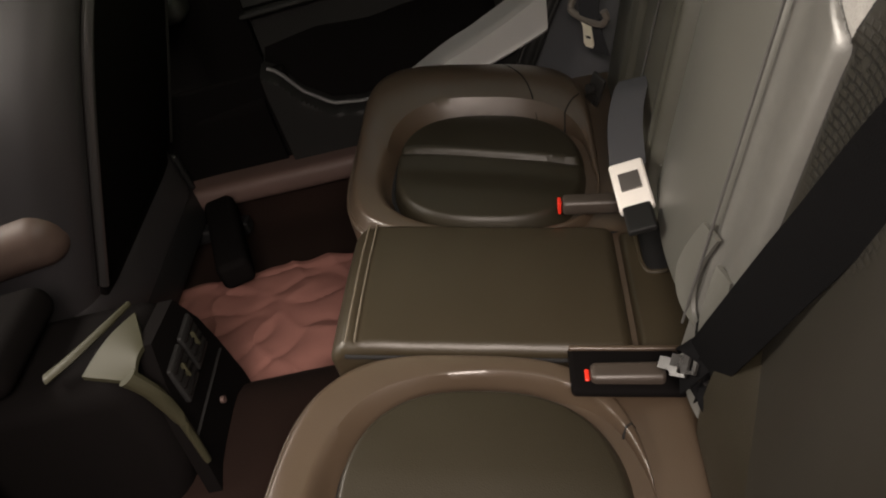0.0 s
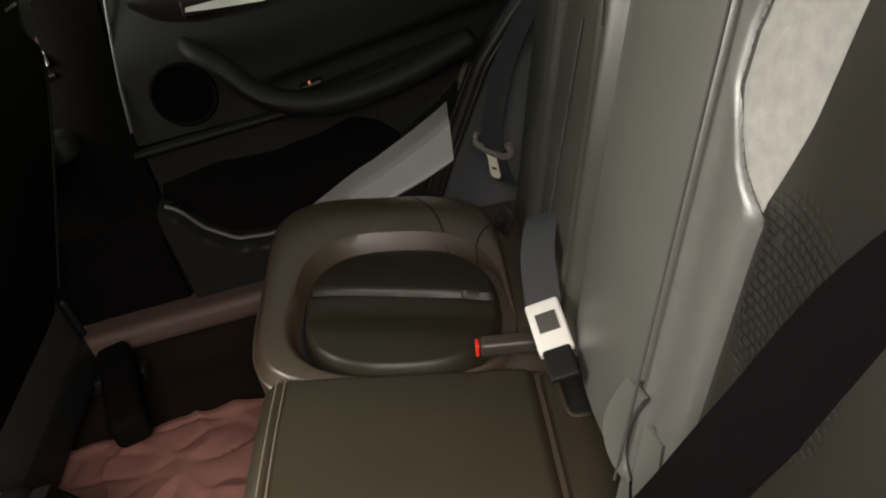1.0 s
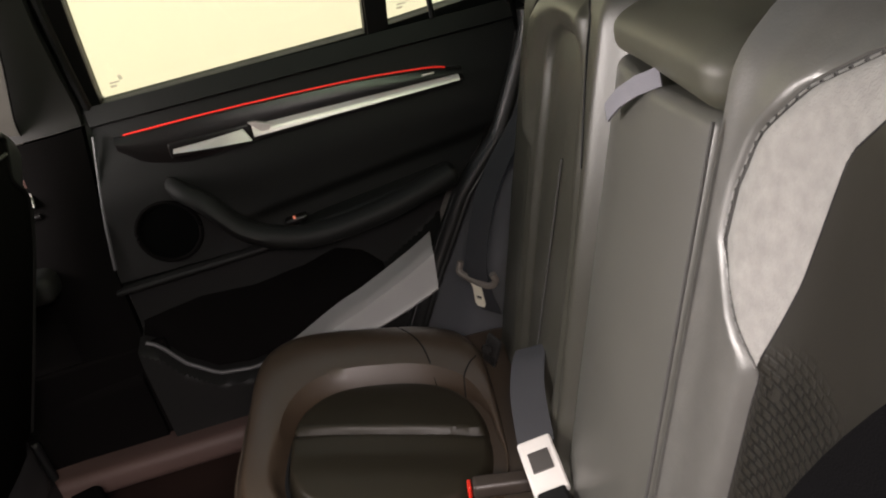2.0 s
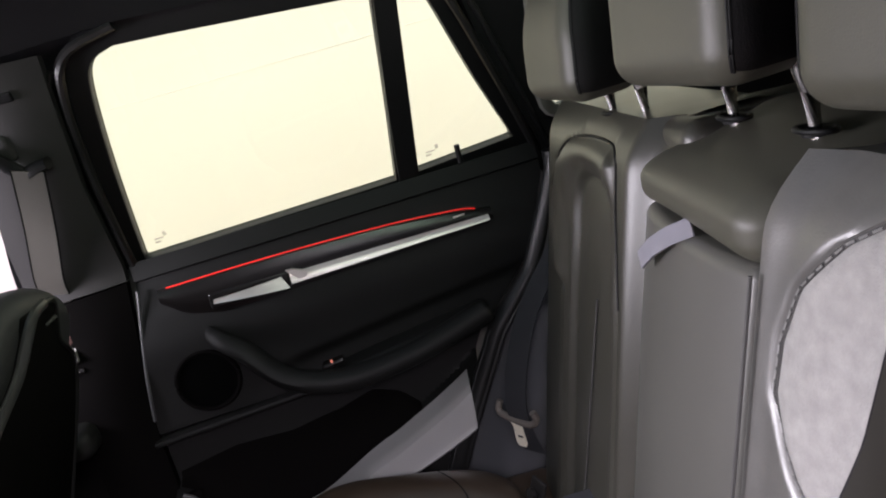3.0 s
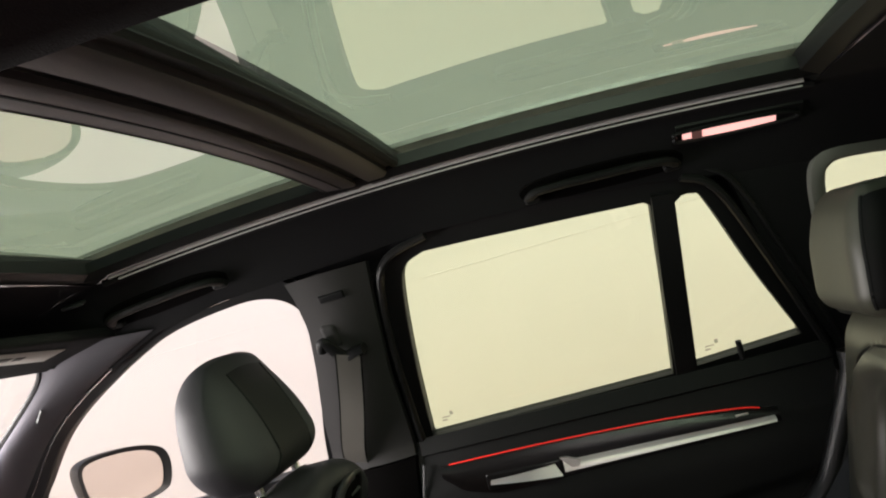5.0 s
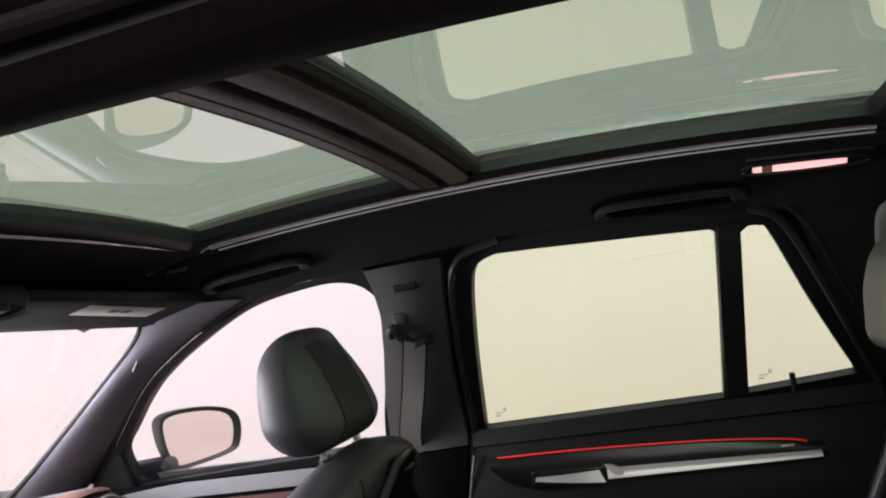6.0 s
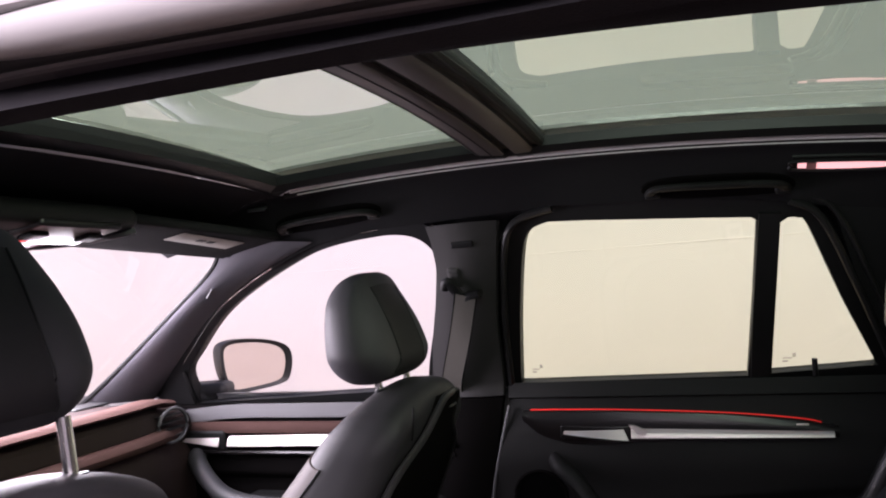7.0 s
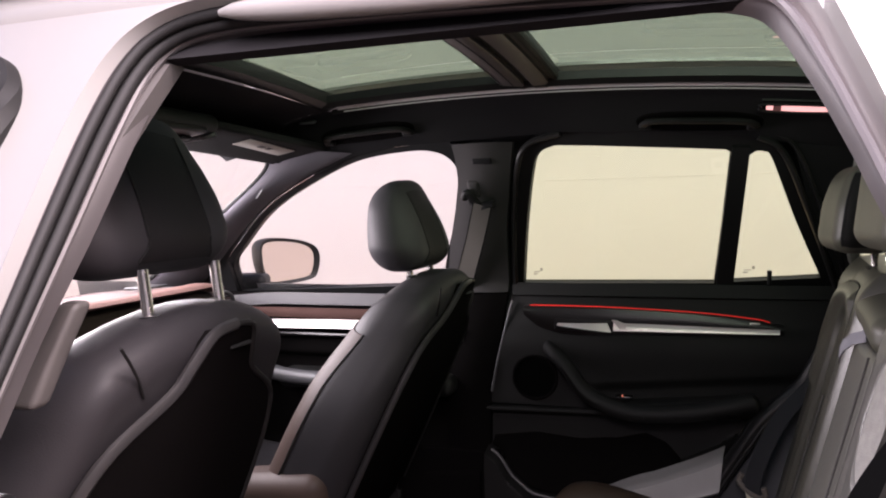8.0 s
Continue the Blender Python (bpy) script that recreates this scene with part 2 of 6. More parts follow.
def rbox(size, r, n=(3, 3, 3), seg=3, f=None):
    """A box with rounded edges, each point of which is then sent through f."""
    bm = bmesh.new()
    h = [s / 2 for s in size]
    r = min(r, *[v * 0.999 for v in h])
    seen = {}

    def vert(p):
        core = [max(-(h[i] - r), min(h[i] - r, p[i])) for i in range(3)]
        d = Vector([p[i] - core[i] for i in range(3)])
        q = Vector(core) + (d.normalized() * r if d.length > 1e-9 else d)
        key = tuple(round(v, 6) for v in q)
        if key not in seen:
            seen[key] = bm.verts.new(f(q) if f else q)
        return seen[key]

    ax = [steps(h[i], r, n[i], seg) for i in range(3)]
    for a in range(3):
        b, c = (a + 1) % 3, (a + 2) % 3
        for s in (-1, 1):
            for i in range(len(ax[b]) - 1):
                for j in range(len(ax[c]) - 1):
                    quad = []
                    for ii, jj in ((i, j), (i + 1, j), (i + 1, j + 1), (i, j + 1)):
                        p = [0, 0, 0]
                        p[a], p[b], p[c] = s * h[a], ax[b][ii], ax[c][jj]
                        v = vert(p)
                        if v not in quad:
                            quad.append(v)
                    if len(quad) > 2:
                        try:
                            bm.faces.new(quad)
                        except ValueError:
                            pass
    return bm


def on_rbox(size, r, p):
    """The point of a rounded box's skin nearest to a point of the plain box."""
    core = Vector([max(-(k / 2 - r), min(k / 2 - r, c)) for k, c in zip(size, p)])
    d = Vector(p) - core
    return core + d.normalized() * r


def at(x, y, z, rx=0, ry=0, rz=0):
    m = pose(x, y, z, rx, ry, rz)
    return lambda p: m @ p


def sheet(f, us, vs, thick=0.0, way=None):
    """A surface f(u, v), given thickness along way or its own normals."""
    bm = bmesh.new()
    grid = [[bm.verts.new(f(u, v)) for v in vs] for u in us]
    for i in range(len(us) - 1):
        for j in range(len(vs) - 1):
            bm.faces.new((grid[i][j], grid[i + 1][j], grid[i + 1][j + 1], grid[i][j + 1]))
    if thick:
        bmesh.ops.recalc_face_normals(bm, faces=bm.faces)
        bm.normal_update()
        shift = {v: (Vector(way) if way else v.normal.copy()) * thick for v in bm.verts}
        front = list(bm.faces)
        other = {v: bm.verts.new(v.co + d) for v, d in shift.items()}
        border = [e for e in bm.edges if len(e.link_faces) == 1]
        for fc in front:
            bm.faces.new([other[v] for v in reversed(fc.verts)])
        for e in border:
            a, b = e.verts
            bm.faces.new((a, b, other[b], other[a]))
    return bm


def lin(a, b, n):
    return [a + (b - a) * k / n for k in range(n + 1)]


def spline(pts, n=6, closed=False):
    """A smooth line through points of any dimension."""
    p = [Vector(q) for q in pts]
    out = []
    m = len(p)
    for i in range(m if closed else m - 1):
        a, b, c, d = (p[(i + k) % m] if closed else p[max(0, min(m - 1, i + k))] for k in (-1, 0, 1, 2))
        for k in range(n):
            t = k / n
            out.append(0.5 * ((2 * b) + (c - a) * t + (2 * a - 5 * b + 4 * c - d) * t * t + (3 * b - a - 3 * c + d) * t ** 3))
    if not closed:
        out.append(p[-1])
    return out


def value(table, t):
    """The value at t of a table of (t, value), by straight lines."""
    return float(np.interp(t, [a for a, _ in table], [b for _, b in table]))


def sweep(path, profile, closed=False, up=(0, 0, 1), cap=True):
    """A profile (side, up) carried along a path; profile may be a list or a function of the share of the way."""
    bm = bmesh.new()
    rings = []
    m = len(path)
    for i, p in enumerate(path):
        a = path[(i - 1) % m] if closed else path[max(0, i - 1)]
        b = path[(i + 1) % m] if closed else path[min(m - 1, i + 1)]
        d = (b - a).normalized()
        side = d.cross(Vector(up))
        if side.length < 1e-4:
            side = d.cross(Vector((0.1, 1, 0)))
        side.normalize()
        top = side.cross(d)
        prof = profile(i / (m - 1)) if callable(profile) else profile
        rings.append([bm.verts.new(p + side * s + top * h) for s, h in prof])
    k = len(rings[0])
    for i in range(m if closed else m - 1):
        r, q = rings[i], rings[(i + 1) % m]
        for j in range(k):
            bm.faces.new((r[j], r[(j + 1) % k], q[(j + 1) % k], q[j]))
    if cap and not closed:
        bm.faces.new(rings[0])
        bm.faces.new(list(reversed(rings[-1])))
    return bm


def ring(rx, ry=None, n=8):
    ry = ry or rx
    return [(rx * math.cos(2 * math.pi * k / n), ry * math.sin(2 * math.pi * k / n)) for k in range(n)]


def tube(path, r, n=8, closed=False):
    return sweep([Vector(p) for p in path], ring(r, n=n), closed)


def strap(path, width, across, thick=0.0016):
    """A flat band along a path, its width along the given direction(s)."""
    bm = bmesh.new()
    rows = []
    for i, p in enumerate(path):
        p = Vector(p)
        a = Vector(across[i] if isinstance(across, list) else across).normalized()
        d = (Vector(path[min(i + 1, len(path) - 1)]) - Vector(path[max(i - 1, 0)])).normalized()
        nrm = a.cross(d).normalized() * thick / 2
        rows.append([bm.verts.new(p + a * s * width / 2 + nrm * h) for s, h in ((-1, -1), (1, -1), (1, 1), (-1, 1))])
    for r, q in zip(rows, rows[1:]):
        for j in range(4):
            bm.faces.new((r[j], r[(j + 1) % 4], q[(j + 1) % 4], q[j]))
    bm.faces.new(rows[0])
    bm.faces.new(list(reversed(rows[-1])))
    return bm


def panel(loops, f, thick, way):
    """A flat plate bounded by the first loop of (u, v), with holes by the others, laid into space by f."""
    bm = bmesh.new()
    edges = []
    for lp in loops:
        vs = [bm.verts.new((u, v, 0)) for u, v in lp]
        edges += [bm.edges.new((vs[i], vs[(i + 1) % len(vs)])) for i in range(len(vs))]
    bmesh.ops.triangle_fill(bm, use_beauty=True, edges=edges)
    front = list(bm.faces)
    border = [e for e in bm.edges if len(e.link_faces) == 1]
    other = {v: bm.verts.new(f(v.co.x, v.co.y) + Vector(way) * thick) for v in list(bm.verts)}
    for fc in front:
        bm.faces.new([other[v] for v in reversed(fc.verts)])
    for e in border:
        a, b = e.verts
        bm.faces.new((a, b, other[b], other[a]))
    for v in other:
        v.co = f(v.co.x, v.co.y)
    return bm


def disc(center, r, normal, depth=0.004, n=24):
    c, d = Vector(center), Vector(normal).normalized()
    return sweep([c, c + d * depth], ring(r, n=n), up=(0, 0, 1) if abs(d.z) < 0.9 else (1, 0, 0))


def cyl(a, b, r, n=12):
    a, b = Vector(a), Vector(b)
    return sweep([a, b], ring(r, n=n), up=(0, 0, 1) if abs((b - a).normalized().z) < 0.9 else (1, 0, 0))


def smooth(a, b, x):
    t = max(0.0, min(1.0, (x - a) / (b - a)))
    return t * t * (3 - 2 * t)


def stitches(path, name, parent, material, length=0.006, gap=0.003, r=0.0009):
    """A row of stitches along a path, as one mesh."""
    bm = bmesh.new()
    pts = [Vector(p) for p in path]
    d, run = 0.0, []
    for a, b in zip(pts, pts[1:]):
        run.append((d, a, b))
        d += (b - a).length
    s = 0.0
    while s + length < d:
        ends = []
        for q in (s, s + length):
            o, a, b = [c for c in run if c[0] <= q][-1]
            ends.append(a + (b - a).normalized() * (q - o))
        a, b = ends
        w = (b - a).normalized()
        u = w.cross(Vector((0.3, 0.5, 0.8))).normalized()
        v = w.cross(u)
        r1 = [[bm.verts.new(e + u * x * r + v * y * r) for x, y in ((1, 0), (0, 1), (-1, 0), (0, -1))] for e in (a, b)]
        for j in range(4):
            bm.faces.new((r1[0][j], r1[0][(j + 1) % 4], r1[1][(j + 1) % 4], r1[1][j]))
        s += length + gap
    ob = part(name, bm, material, parent)
    ob["kind"] = "stuff"
    return ob


def merge(parts):
    bm = bmesh.new()
    for b in parts:
        me = bpy.data.meshes.new("piece")
        b.to_mesh(me)
        b.free()
        bm.from_mesh(me)
        bpy.data.meshes.remove(me)
    return bm


def pane(name, loop, material, parent, toward=(0.0, 0.0, 1.1), label=""):
    """A sheet of glass over a flat or gently curved loop of points, its face turned to the cabin."""
    bm = bmesh.new()
    vs = [bm.verts.new(p) for p in loop]
    es = [bm.edges.new((vs[i], vs[(i + 1) % len(vs)])) for i in range(len(vs))]
    bmesh.ops.triangle_fill(bm, use_beauty=True, edges=es)
    return glaze(name, bm, material, parent, toward, label)


def glaze(name, bm, material, parent, toward=(0.0, 0.0, 1.1), label=""):
    bm.normal_update()
    for f in bm.faces:
        f.smooth = True
        if f.normal.dot(Vector(toward) - f.calc_center_median()) < 0:
            f.normal_flip()
    me = bpy.data.meshes.new(name)
    bm.to_mesh(me)
    bm.free()
    me.materials.append(material)
    ob = new(name, me)
    ob.parent = parent
    w = parent.location.copy() if parent.parent is None else Vector((0, 0, 0))
    ob.matrix_parent_inverse = Matrix.Translation(-w)
    if label:
        ob["label"] = label
    return ob


def side(x, z, off=0.0, s=1):
    """A point of the leaning plane of the side windows; off: metres outwards."""
    return Vector((x, s * (0.725 - 0.55 * (z - 1.055) + off), z))


def roofz(x):
    return 1.516 - 0.09 * (x + 0.1) ** 2


ROOF_SIDE = [(-1.1, 1.02), (-0.91, 1.165), (-0.804, 1.25), (-0.68, 1.315), (-0.51, 1.376), (-0.37, 1.396), (-0.1, 1.404), (0, 1.408),
             (0.2, 1.399), (0.35, 1.385), (0.45, 1.366), (0.6, 1.345), (0.9, 1.30), (1.3, 1.22)]


def liner(x, y):
    """The headliner's height."""
    zt = value(ROOF_SIDE, x)
    edge = 0.725 - 0.55 * (zt - 1.055) - 0.012
    top = roofz(x) - 0.034 + 0.012 * (1 - (y / 0.42) ** 2 if abs(y) < 0.42 else 0)
    top -= 0.05 * smooth(-0.52, -0.80, x) + 0.10 * smooth(0.75, 1.25, x)
    if y < -0.40:
        top -= 0.057 * math.exp(-((y + 0.425) / 0.030) ** 2) * smooth(-0.30, -0.10, x) * smooth(0.70, 0.50, x)
    t = max(0.0, (abs(y) - 0.41) / max(0.05, edge - 0.41))
    return Vector((x, y, top + (zt - top) * min(1.0, t) ** 1.35 if t > 0 else top))


# ---- surroundings ----
bm = bmesh.new()
vs = [[bm.verts.new((x, y, 0.004 * noise.noise(Vector((x * 0.4, y * 0.4, 0))))) for y in (-80, -30, -9, -4, -2, 0, 2, 4, 9, 30, 80)] for x in (-80, -30, -9, -4, -2, 0, 2, 4, 9, 30, 80)]
for i in range(10):
    for j in range(10):
        bm.faces.new((vs[i][j], vs[i + 1][j], vs[i + 1][j + 1], vs[i][j + 1]))
tagged(part("ground", bm, GROUND), "pale concrete ground under and round the parked car", "ground", kind="structure")

for nm, size, pos, m, lab in (
        ("wall_east", (19, 0.2, 3.6), (1.2, 3.3, 1.8), WALLWHITE, "plain white plaster wall beside the parked car"),
        ("wall_north", (0.2, 6.4, 3.6), (-6.5, 0.2, 1.8), WALLWHITE, "plain white plaster wall ahead of the parked car"),
        ("wall_west", (15.8, 0.2, 3.2), (1.2, -2.9, 1.6), WALLGREY, "plain grey plaster wall closing the yard"),
        ("wall_south", (0.2, 6.4, 2.2), (9.0, 0.2, 1.1), WALLPEACH, "peach rendered wall behind the parked car")):
    w = part(nm, rbox(size, 0.01, f=at(*pos)), m)
    tagged(w, lab, "wall", kind="structure")
east = bpy.data.objects["wall_east"]
part("joint", rbox((15.9, 0.003, 0.006), 0.001, f=at(0, 3.2, 1.39)), JOINT, east, "thin grey joint line")
for k in range(5):
    part("pilaster", rbox((0.10, 0.05, 2.2), 0.01, f=at(8.88, -2.4 + k * 1.3, 1.1)), WALLWHITE, bpy.data.objects["wall_south"], "white render strip")

# ---- car body: floor, sills, tunnel ----
floor = thing("floor", (0, 0, 0.30), "dark brown carpeted car floor with a low centre tunnel", "floor", kind="structure")


def floor_z(x, y):
    z = 0.335 + 0.09 * math.exp(-(y / 0.13) ** 4)
    z += 0.10 * smooth(0.60, 0.70, abs(y))
    return z + 0.004 * noise.noise(Vector((x * 9, y * 9, 2)))


part("carpet", sheet(lambda x, y: Vector((x, y, floor_z(x, y))), lin(-1.6, 1.4, 60), lin(-0.74, 0.74, 50), 0.03, (0, 0, -1)), CARPET, floor)
for s in (1, -1):
    part("sill_trim", rbox((1.1, 0.10, 0.05), 0.018, n=(8, 2, 2), f=at(-0.25, s * 0.655, 0.415, -6 * s)), SILL, floor, "brown plastic sill strip")
part("kick_panel", rbox((0.30, 0.02, 0.22), 0.008, f=at(-0.33, 0.69, 0.52, 0, 0, 4)), DEEP, floor, "dark lower pillar panel")


def floor_mat(x0, x1, y0, y1, seed):
    def f(x, y):
        e = min(x - x0, x1 - x, y - y0, y1 - y)
        z = 0.372 + 0.010 * noise.noise(Vector((x * 7 + seed, y * 6, 1))) + 0.006 * noise.noise(Vector((x * 17, y * 15 + seed, 4)))
        z += 0.008 * (1 - abs(noise.noise(Vector((x * 11 + seed, y * 9, 5))))) ** 6 - 0.007 * (1 - abs(noise.noise(Vector((x * 8, y * 13 + seed, 15))))) ** 9
        return Vector((x, y, z - 0.006 * smooth(0.015, 0.0, e)))
    return sheet(f, lin(x0, x1, 90), lin(y0, y1, 70), 0.008, (0, 0, -1))


fm = thing("floor_mat", (-0.3, 0.35, 0.36), "wrinkled reddish brown textile mat in the rear footwell", "floor mat", "rear footwell mats")
part("textile", floor_mat(-0.62, -0.06, 0.10, 0.405, 0.0), MAT, fm)
fm = thing("floor_mat", (-0.3, -0.35, 0.36), "reddish brown textile mat in shaded rear footwell", "floor mat", "rear footwell mats")
part("textile", floor_mat(-0.62, -0.06, -0.575, -0.13, 5.0), MAT, fm)

# ---- ceiling and panoramic roof ----
pieces = []
for s in (1, -1):
    pieces.append(sheet(lambda x, t: liner(x, s * (0.402 + (0.725 - 0.55 * (value(ROOF_SIDE, x) - 1.055) - 0.012 - 0.402) * t)), lin(-0.62, 1.25, 60), lin(0, 1, 12)))
    pieces.append(sheet(lambda x, t: liner(x, s * (0.402 + (0.725 - 0.55 * (value(ROOF_SIDE, x) - 1.055) - 0.03 - 0.402) * t * (1 - 0.75 * smooth(-0.63, -0.76, x)))), lin(-0.80, -0.62, 12), lin(0, 1, 12)))
pieces.append(sheet(liner, lin(-0.80, -0.50, 12), lin(-0.402, 0.402, 20)))
pieces.append(sheet(liner, lin(0.575, 1.25, 16), lin(-0.402, 0.402, 20)))
ceiling = part("ceiling", merge(pieces), HEADLINER)
tagged(ceiling, "anthracite cloth headliner round the glass roof", "ceiling", kind="structure")

roof = thing("panoramic_roof", (0, 0, 1.5), "dark green tinted glass sunroof in two panes with black frame", "sunroof", kind="structure")


def roof_pane(x, y):
    return Vector((x, y, roofz(x) + 0.004 * (1 - (y / 0.40) ** 2)))


LITSTRIP = mat("sky_lit_strip", (0.80, 0.80, 0.78), 0.30, wear=0.08, wear_scale=20)
for x0, x1 in ((-0.50, -0.075), (0.01, 0.575)):
    glaze("glass_pane", sheet(roof_pane, lin(x0, x1, 14), lin(-0.40, 0.40, 20)), ROOFGLASS, roof)
for s in (1, -1):
    # side frame: black moulding under the glass, strips coloured as sky-lit, a rubber lip
    path = [Vector((x, s * 0.388, roofz(x) - 0.010)) for x in lin(-0.50, 0.575, 40)]
    part("side_frame", sweep(path, [(-0.022, 0.006), (0.022, 0.006), (0.024, -0.010), (0.010, -0.020), (-0.012, -0.015), (-0.023, -0.004)]), mat("satin_black_rail", (0.008, 0.008, 0.008), 0.4, spec=0.3, wear=0.15), roof)
    part("bright_strip", tube([Vector((x, s * 0.398, roofz(x) - 0.0305)) for x in lin(-0.47, 0.56, 40)], 0.0030), LITSTRIP, roof, "thin edge trim strip, paled for its sky highlight")
    part("rubber_lip", tube([Vector((x, s * 0.412, roofz(x) - 0.034)) for x in lin(-0.49, 0.575, 40)], 0.006), RUBBER, roof)
    part("bright_strip", tube([Vector((x, s * 0.4075, roofz(x) - 0.0362)) for x in lin(-0.46, 0.56, 40)], 0.0014), LITSTRIP, roof, "second thin edge trim strip, paled for its sky highlight")
for x0, w in ((-0.505, 0.05), (0.575, 0.05)):
    path = [Vector((x0, y, roofz(x0) - 0.012 + 0.018 * (1 - (y / 0.42) ** 2))) for y in lin(-0.41, 0.41, 30)]
    part("end_frame", sweep(path, [(-w / 2, 0.012), (w / 2, 0.012), (w / 2, -0.012), (0, -0.022), (-w / 2, -0.012)]), PLASTIC, roof)


def beam(x, h0, h1):
    return [Vector((x, y, roofz(x) - 0.016 + 0.02 * (1 - (y / 0.42) ** 2))) for y in lin(-0.41, 0.41, 30)]


BEAM = mat("charcoal_plastic", (0.062, 0.053, 0.054), 0.45, spec=0.4, wear=0.15, wear_scale=12, grain=0.15, grain_scale=600)
part("cross_beam", sweep(beam(-0.033, 0, 0), [(-0.062, 0.012), (0.058, 0.012), (0.058, -0.006), (-0.060, -0.006)]), PLASTIC, roof)
part("beam_band", sweep(beam(-0.068, 0, 0), [(-0.026, -0.004), (0.024, -0.004), (0.024, -0.0145), (0.020, -0.0165), (-0.022, -0.0125), (-0.026, -0.010)]), BEAM, roof, "flat charcoal band of the roof beam")
part("beam_groove", sweep(beam(-0.066, 0, 0), [(-0.0010, -0.010), (0.0010, -0.010), (0.0010, -0.0156), (-0.0010, -0.0156)]), RUBBER, roof, "fine dark groove line")
part("beam_groove", sweep(beam(-0.088, 0, 0), [(-0.0008, -0.008), (0.0008, -0.008), (0.0008, -0.0135), (-0.0008, -0.0135)]), RUBBER, roof, "fine dark groove line")
part("beam_channel", sweep(beam(-0.037, 0, 0), [(-0.009, -0.004), (0.009, -0.004), (0.008, -0.008), (-0.008, -0.008)]), RUBBER, roof, "dark sunken channel")
part("beam_band", sweep(beam(-0.012, 0, 0), [(-0.018, -0.004), (0.018, -0.004), (0.017, -0.012), (0.010, -0.0155), (-0.014, -0.0155), (-0.018, -0.012)]), BEAM, roof, "rounded charcoal band of the roof beam")
part("beam_seal", sweep(beam(0.018, 0, 0), ring(0.008, 0.009, 10)), RUBBER, roof, "black rubber pane seal")

# ---- side structure ----
WIN_F = spline([(-0.972, 1.020), (-0.968, 1.10), (-0.91, 1.155), (-0.804, 1.238), (-0.68, 1.302), (-0.511, 1.365), (-0.37, 1.384),
                (-0.300, 1.380), (-0.262, 1.358), (-0.252, 1.320), (-0.275, 1.236), (-0.323, 1.118), (-0.345, 1.050)], 5) + [Vector((-0.36, 1.046))]
WIN_R = spline([(-0.130, 1.055), (-0.103, 1.20), (-0.073, 1.325), (-0.052, 1.368), (-0.015, 1.382)], 5) + [Vector(p) for p in ((0.06, 1.378), (0.15, 1.3715), (0.25, 1.3645), (0.340, 1.3575), (0.349, 1.352), (0.336, 1.21), (0.320, 1.060))]
WIN_Q = [Vector((0.362, 1.064))] + [Vector((0.386, 1.345))] + spline([(0.398, 1.352), (0.415, 1.350), (0.431, 1.333), (0.485, 1.20), (0.542, 1.076)], 4)
WIN_C = spline([(0.600, 1.12), (0.592, 1.22), (0.588, 1.31), (0.600, 1.343), (0.640, 1.350), (0.76, 1.330), (0.90, 1.29), (0.95, 1.22), (0.93, 1.13), (0.80, 1.10), (0.65, 1.10)], 4, True)


def grow(loop, d):
    """The loop moved outwards by d."""
    c = sum((Vector((p[0], p[1])) for p in loop), Vector((0, 0))) / len(loop)
    out = []
    m = len(loop)
    for i in range(m):
        a, b = Vector(loop[i - 1][:2]), Vector(loop[(i + 1) % m][:2])
        t = (b - a).normalized()
        nrm = Vector((t.y, -t.x))
        p = Vector(loop[i][:2])
        if nrm.dot(p - c) < 0:
            nrm = -nrm
        out.append(p + nrm * d)
    return out


# right side, rear door
rdoor = thing("car_door", (0.2, 0.70, 0.42), "closed black rear car door with red light strip and tinted window", "car door", "doors of the far side")
outer = [(-0.165, 1.03), (-0.155, 1.12), (-0.125, 1.26), (-0.098, 1.36), (-0.06, 1.405), (0.0, 1.412), (0.2, 1.402), (0.38, 1.385), (0.43, 1.37),
         (0.47, 1.32), (0.53, 1.17), (0.578, 1.05), (0.578, 1.03)]
part("window_frame", panel([outer, [tuple(p) for p in WIN_R], [tuple(p) for p in WIN_Q]], lambda x, z: side(x, z, 0.0), 0.03, (0, 1, 0.2)), PLASTIC, rdoor, "black window surround")
for nm, lp in (("drop_glass", WIN_R), ("quarter_glass", WIN_Q)):
    pane(nm, [side(p[0], p[1], 0.018) for p in grow(lp, 0.004)], SIDEGLASS, rdoor, label="tinted cream-looking pane")
    part("window_seal", tube([side(p[0], p[1], 0.006) for p in spline(grow(lp, 0.003), 1, True)], 0.0035, 6, True), RUBBER, rdoor)
# double weather strip round the door's rear edge
for off, r in ((0.0, 0.007), (0.022, 0.005)):
    edge = spline([(0.40, 1.378), (0.447, 1.348), (0.50, 1.235), (0.572, 1.053), (0.588, 1.0)], 6)
    part("weather_strip", tube([side(p[0] + off, p[1] + off * 0.4, -0.012) for p in edge], r), SEALGLOSS, rdoor)
part("front_strip", tube([side(p[0], p[1], -0.010) for p in spline([(-0.150, 1.04), (-0.132, 1.20), (-0.106, 1.33), (-0.075, 1.385), (0.0, 1.404)], 6)], 0.007), SEALGLOSS, rdoor)
part("front_strip", tube([side(p[0] - 0.020, p[1], -0.006) for p in spline([(-0.150, 1.04), (-0.132, 1.20), (-0.106, 1.33), (-0.085, 1.37)], 6)], 0.005), SEALGLOSS, rdoor)
part("division_bar", sweep([side(x, z, -0.004) for x, z in ((0.341, 1.055), (0.352, 1.20), (0.369, 1.362))], [(-0.017, 0.004), (0.017, 0.004), (0.017, -0.006), (-0.017, -0.006)], up=(0, 1, 0.2)), PLASTIC, rdoor)
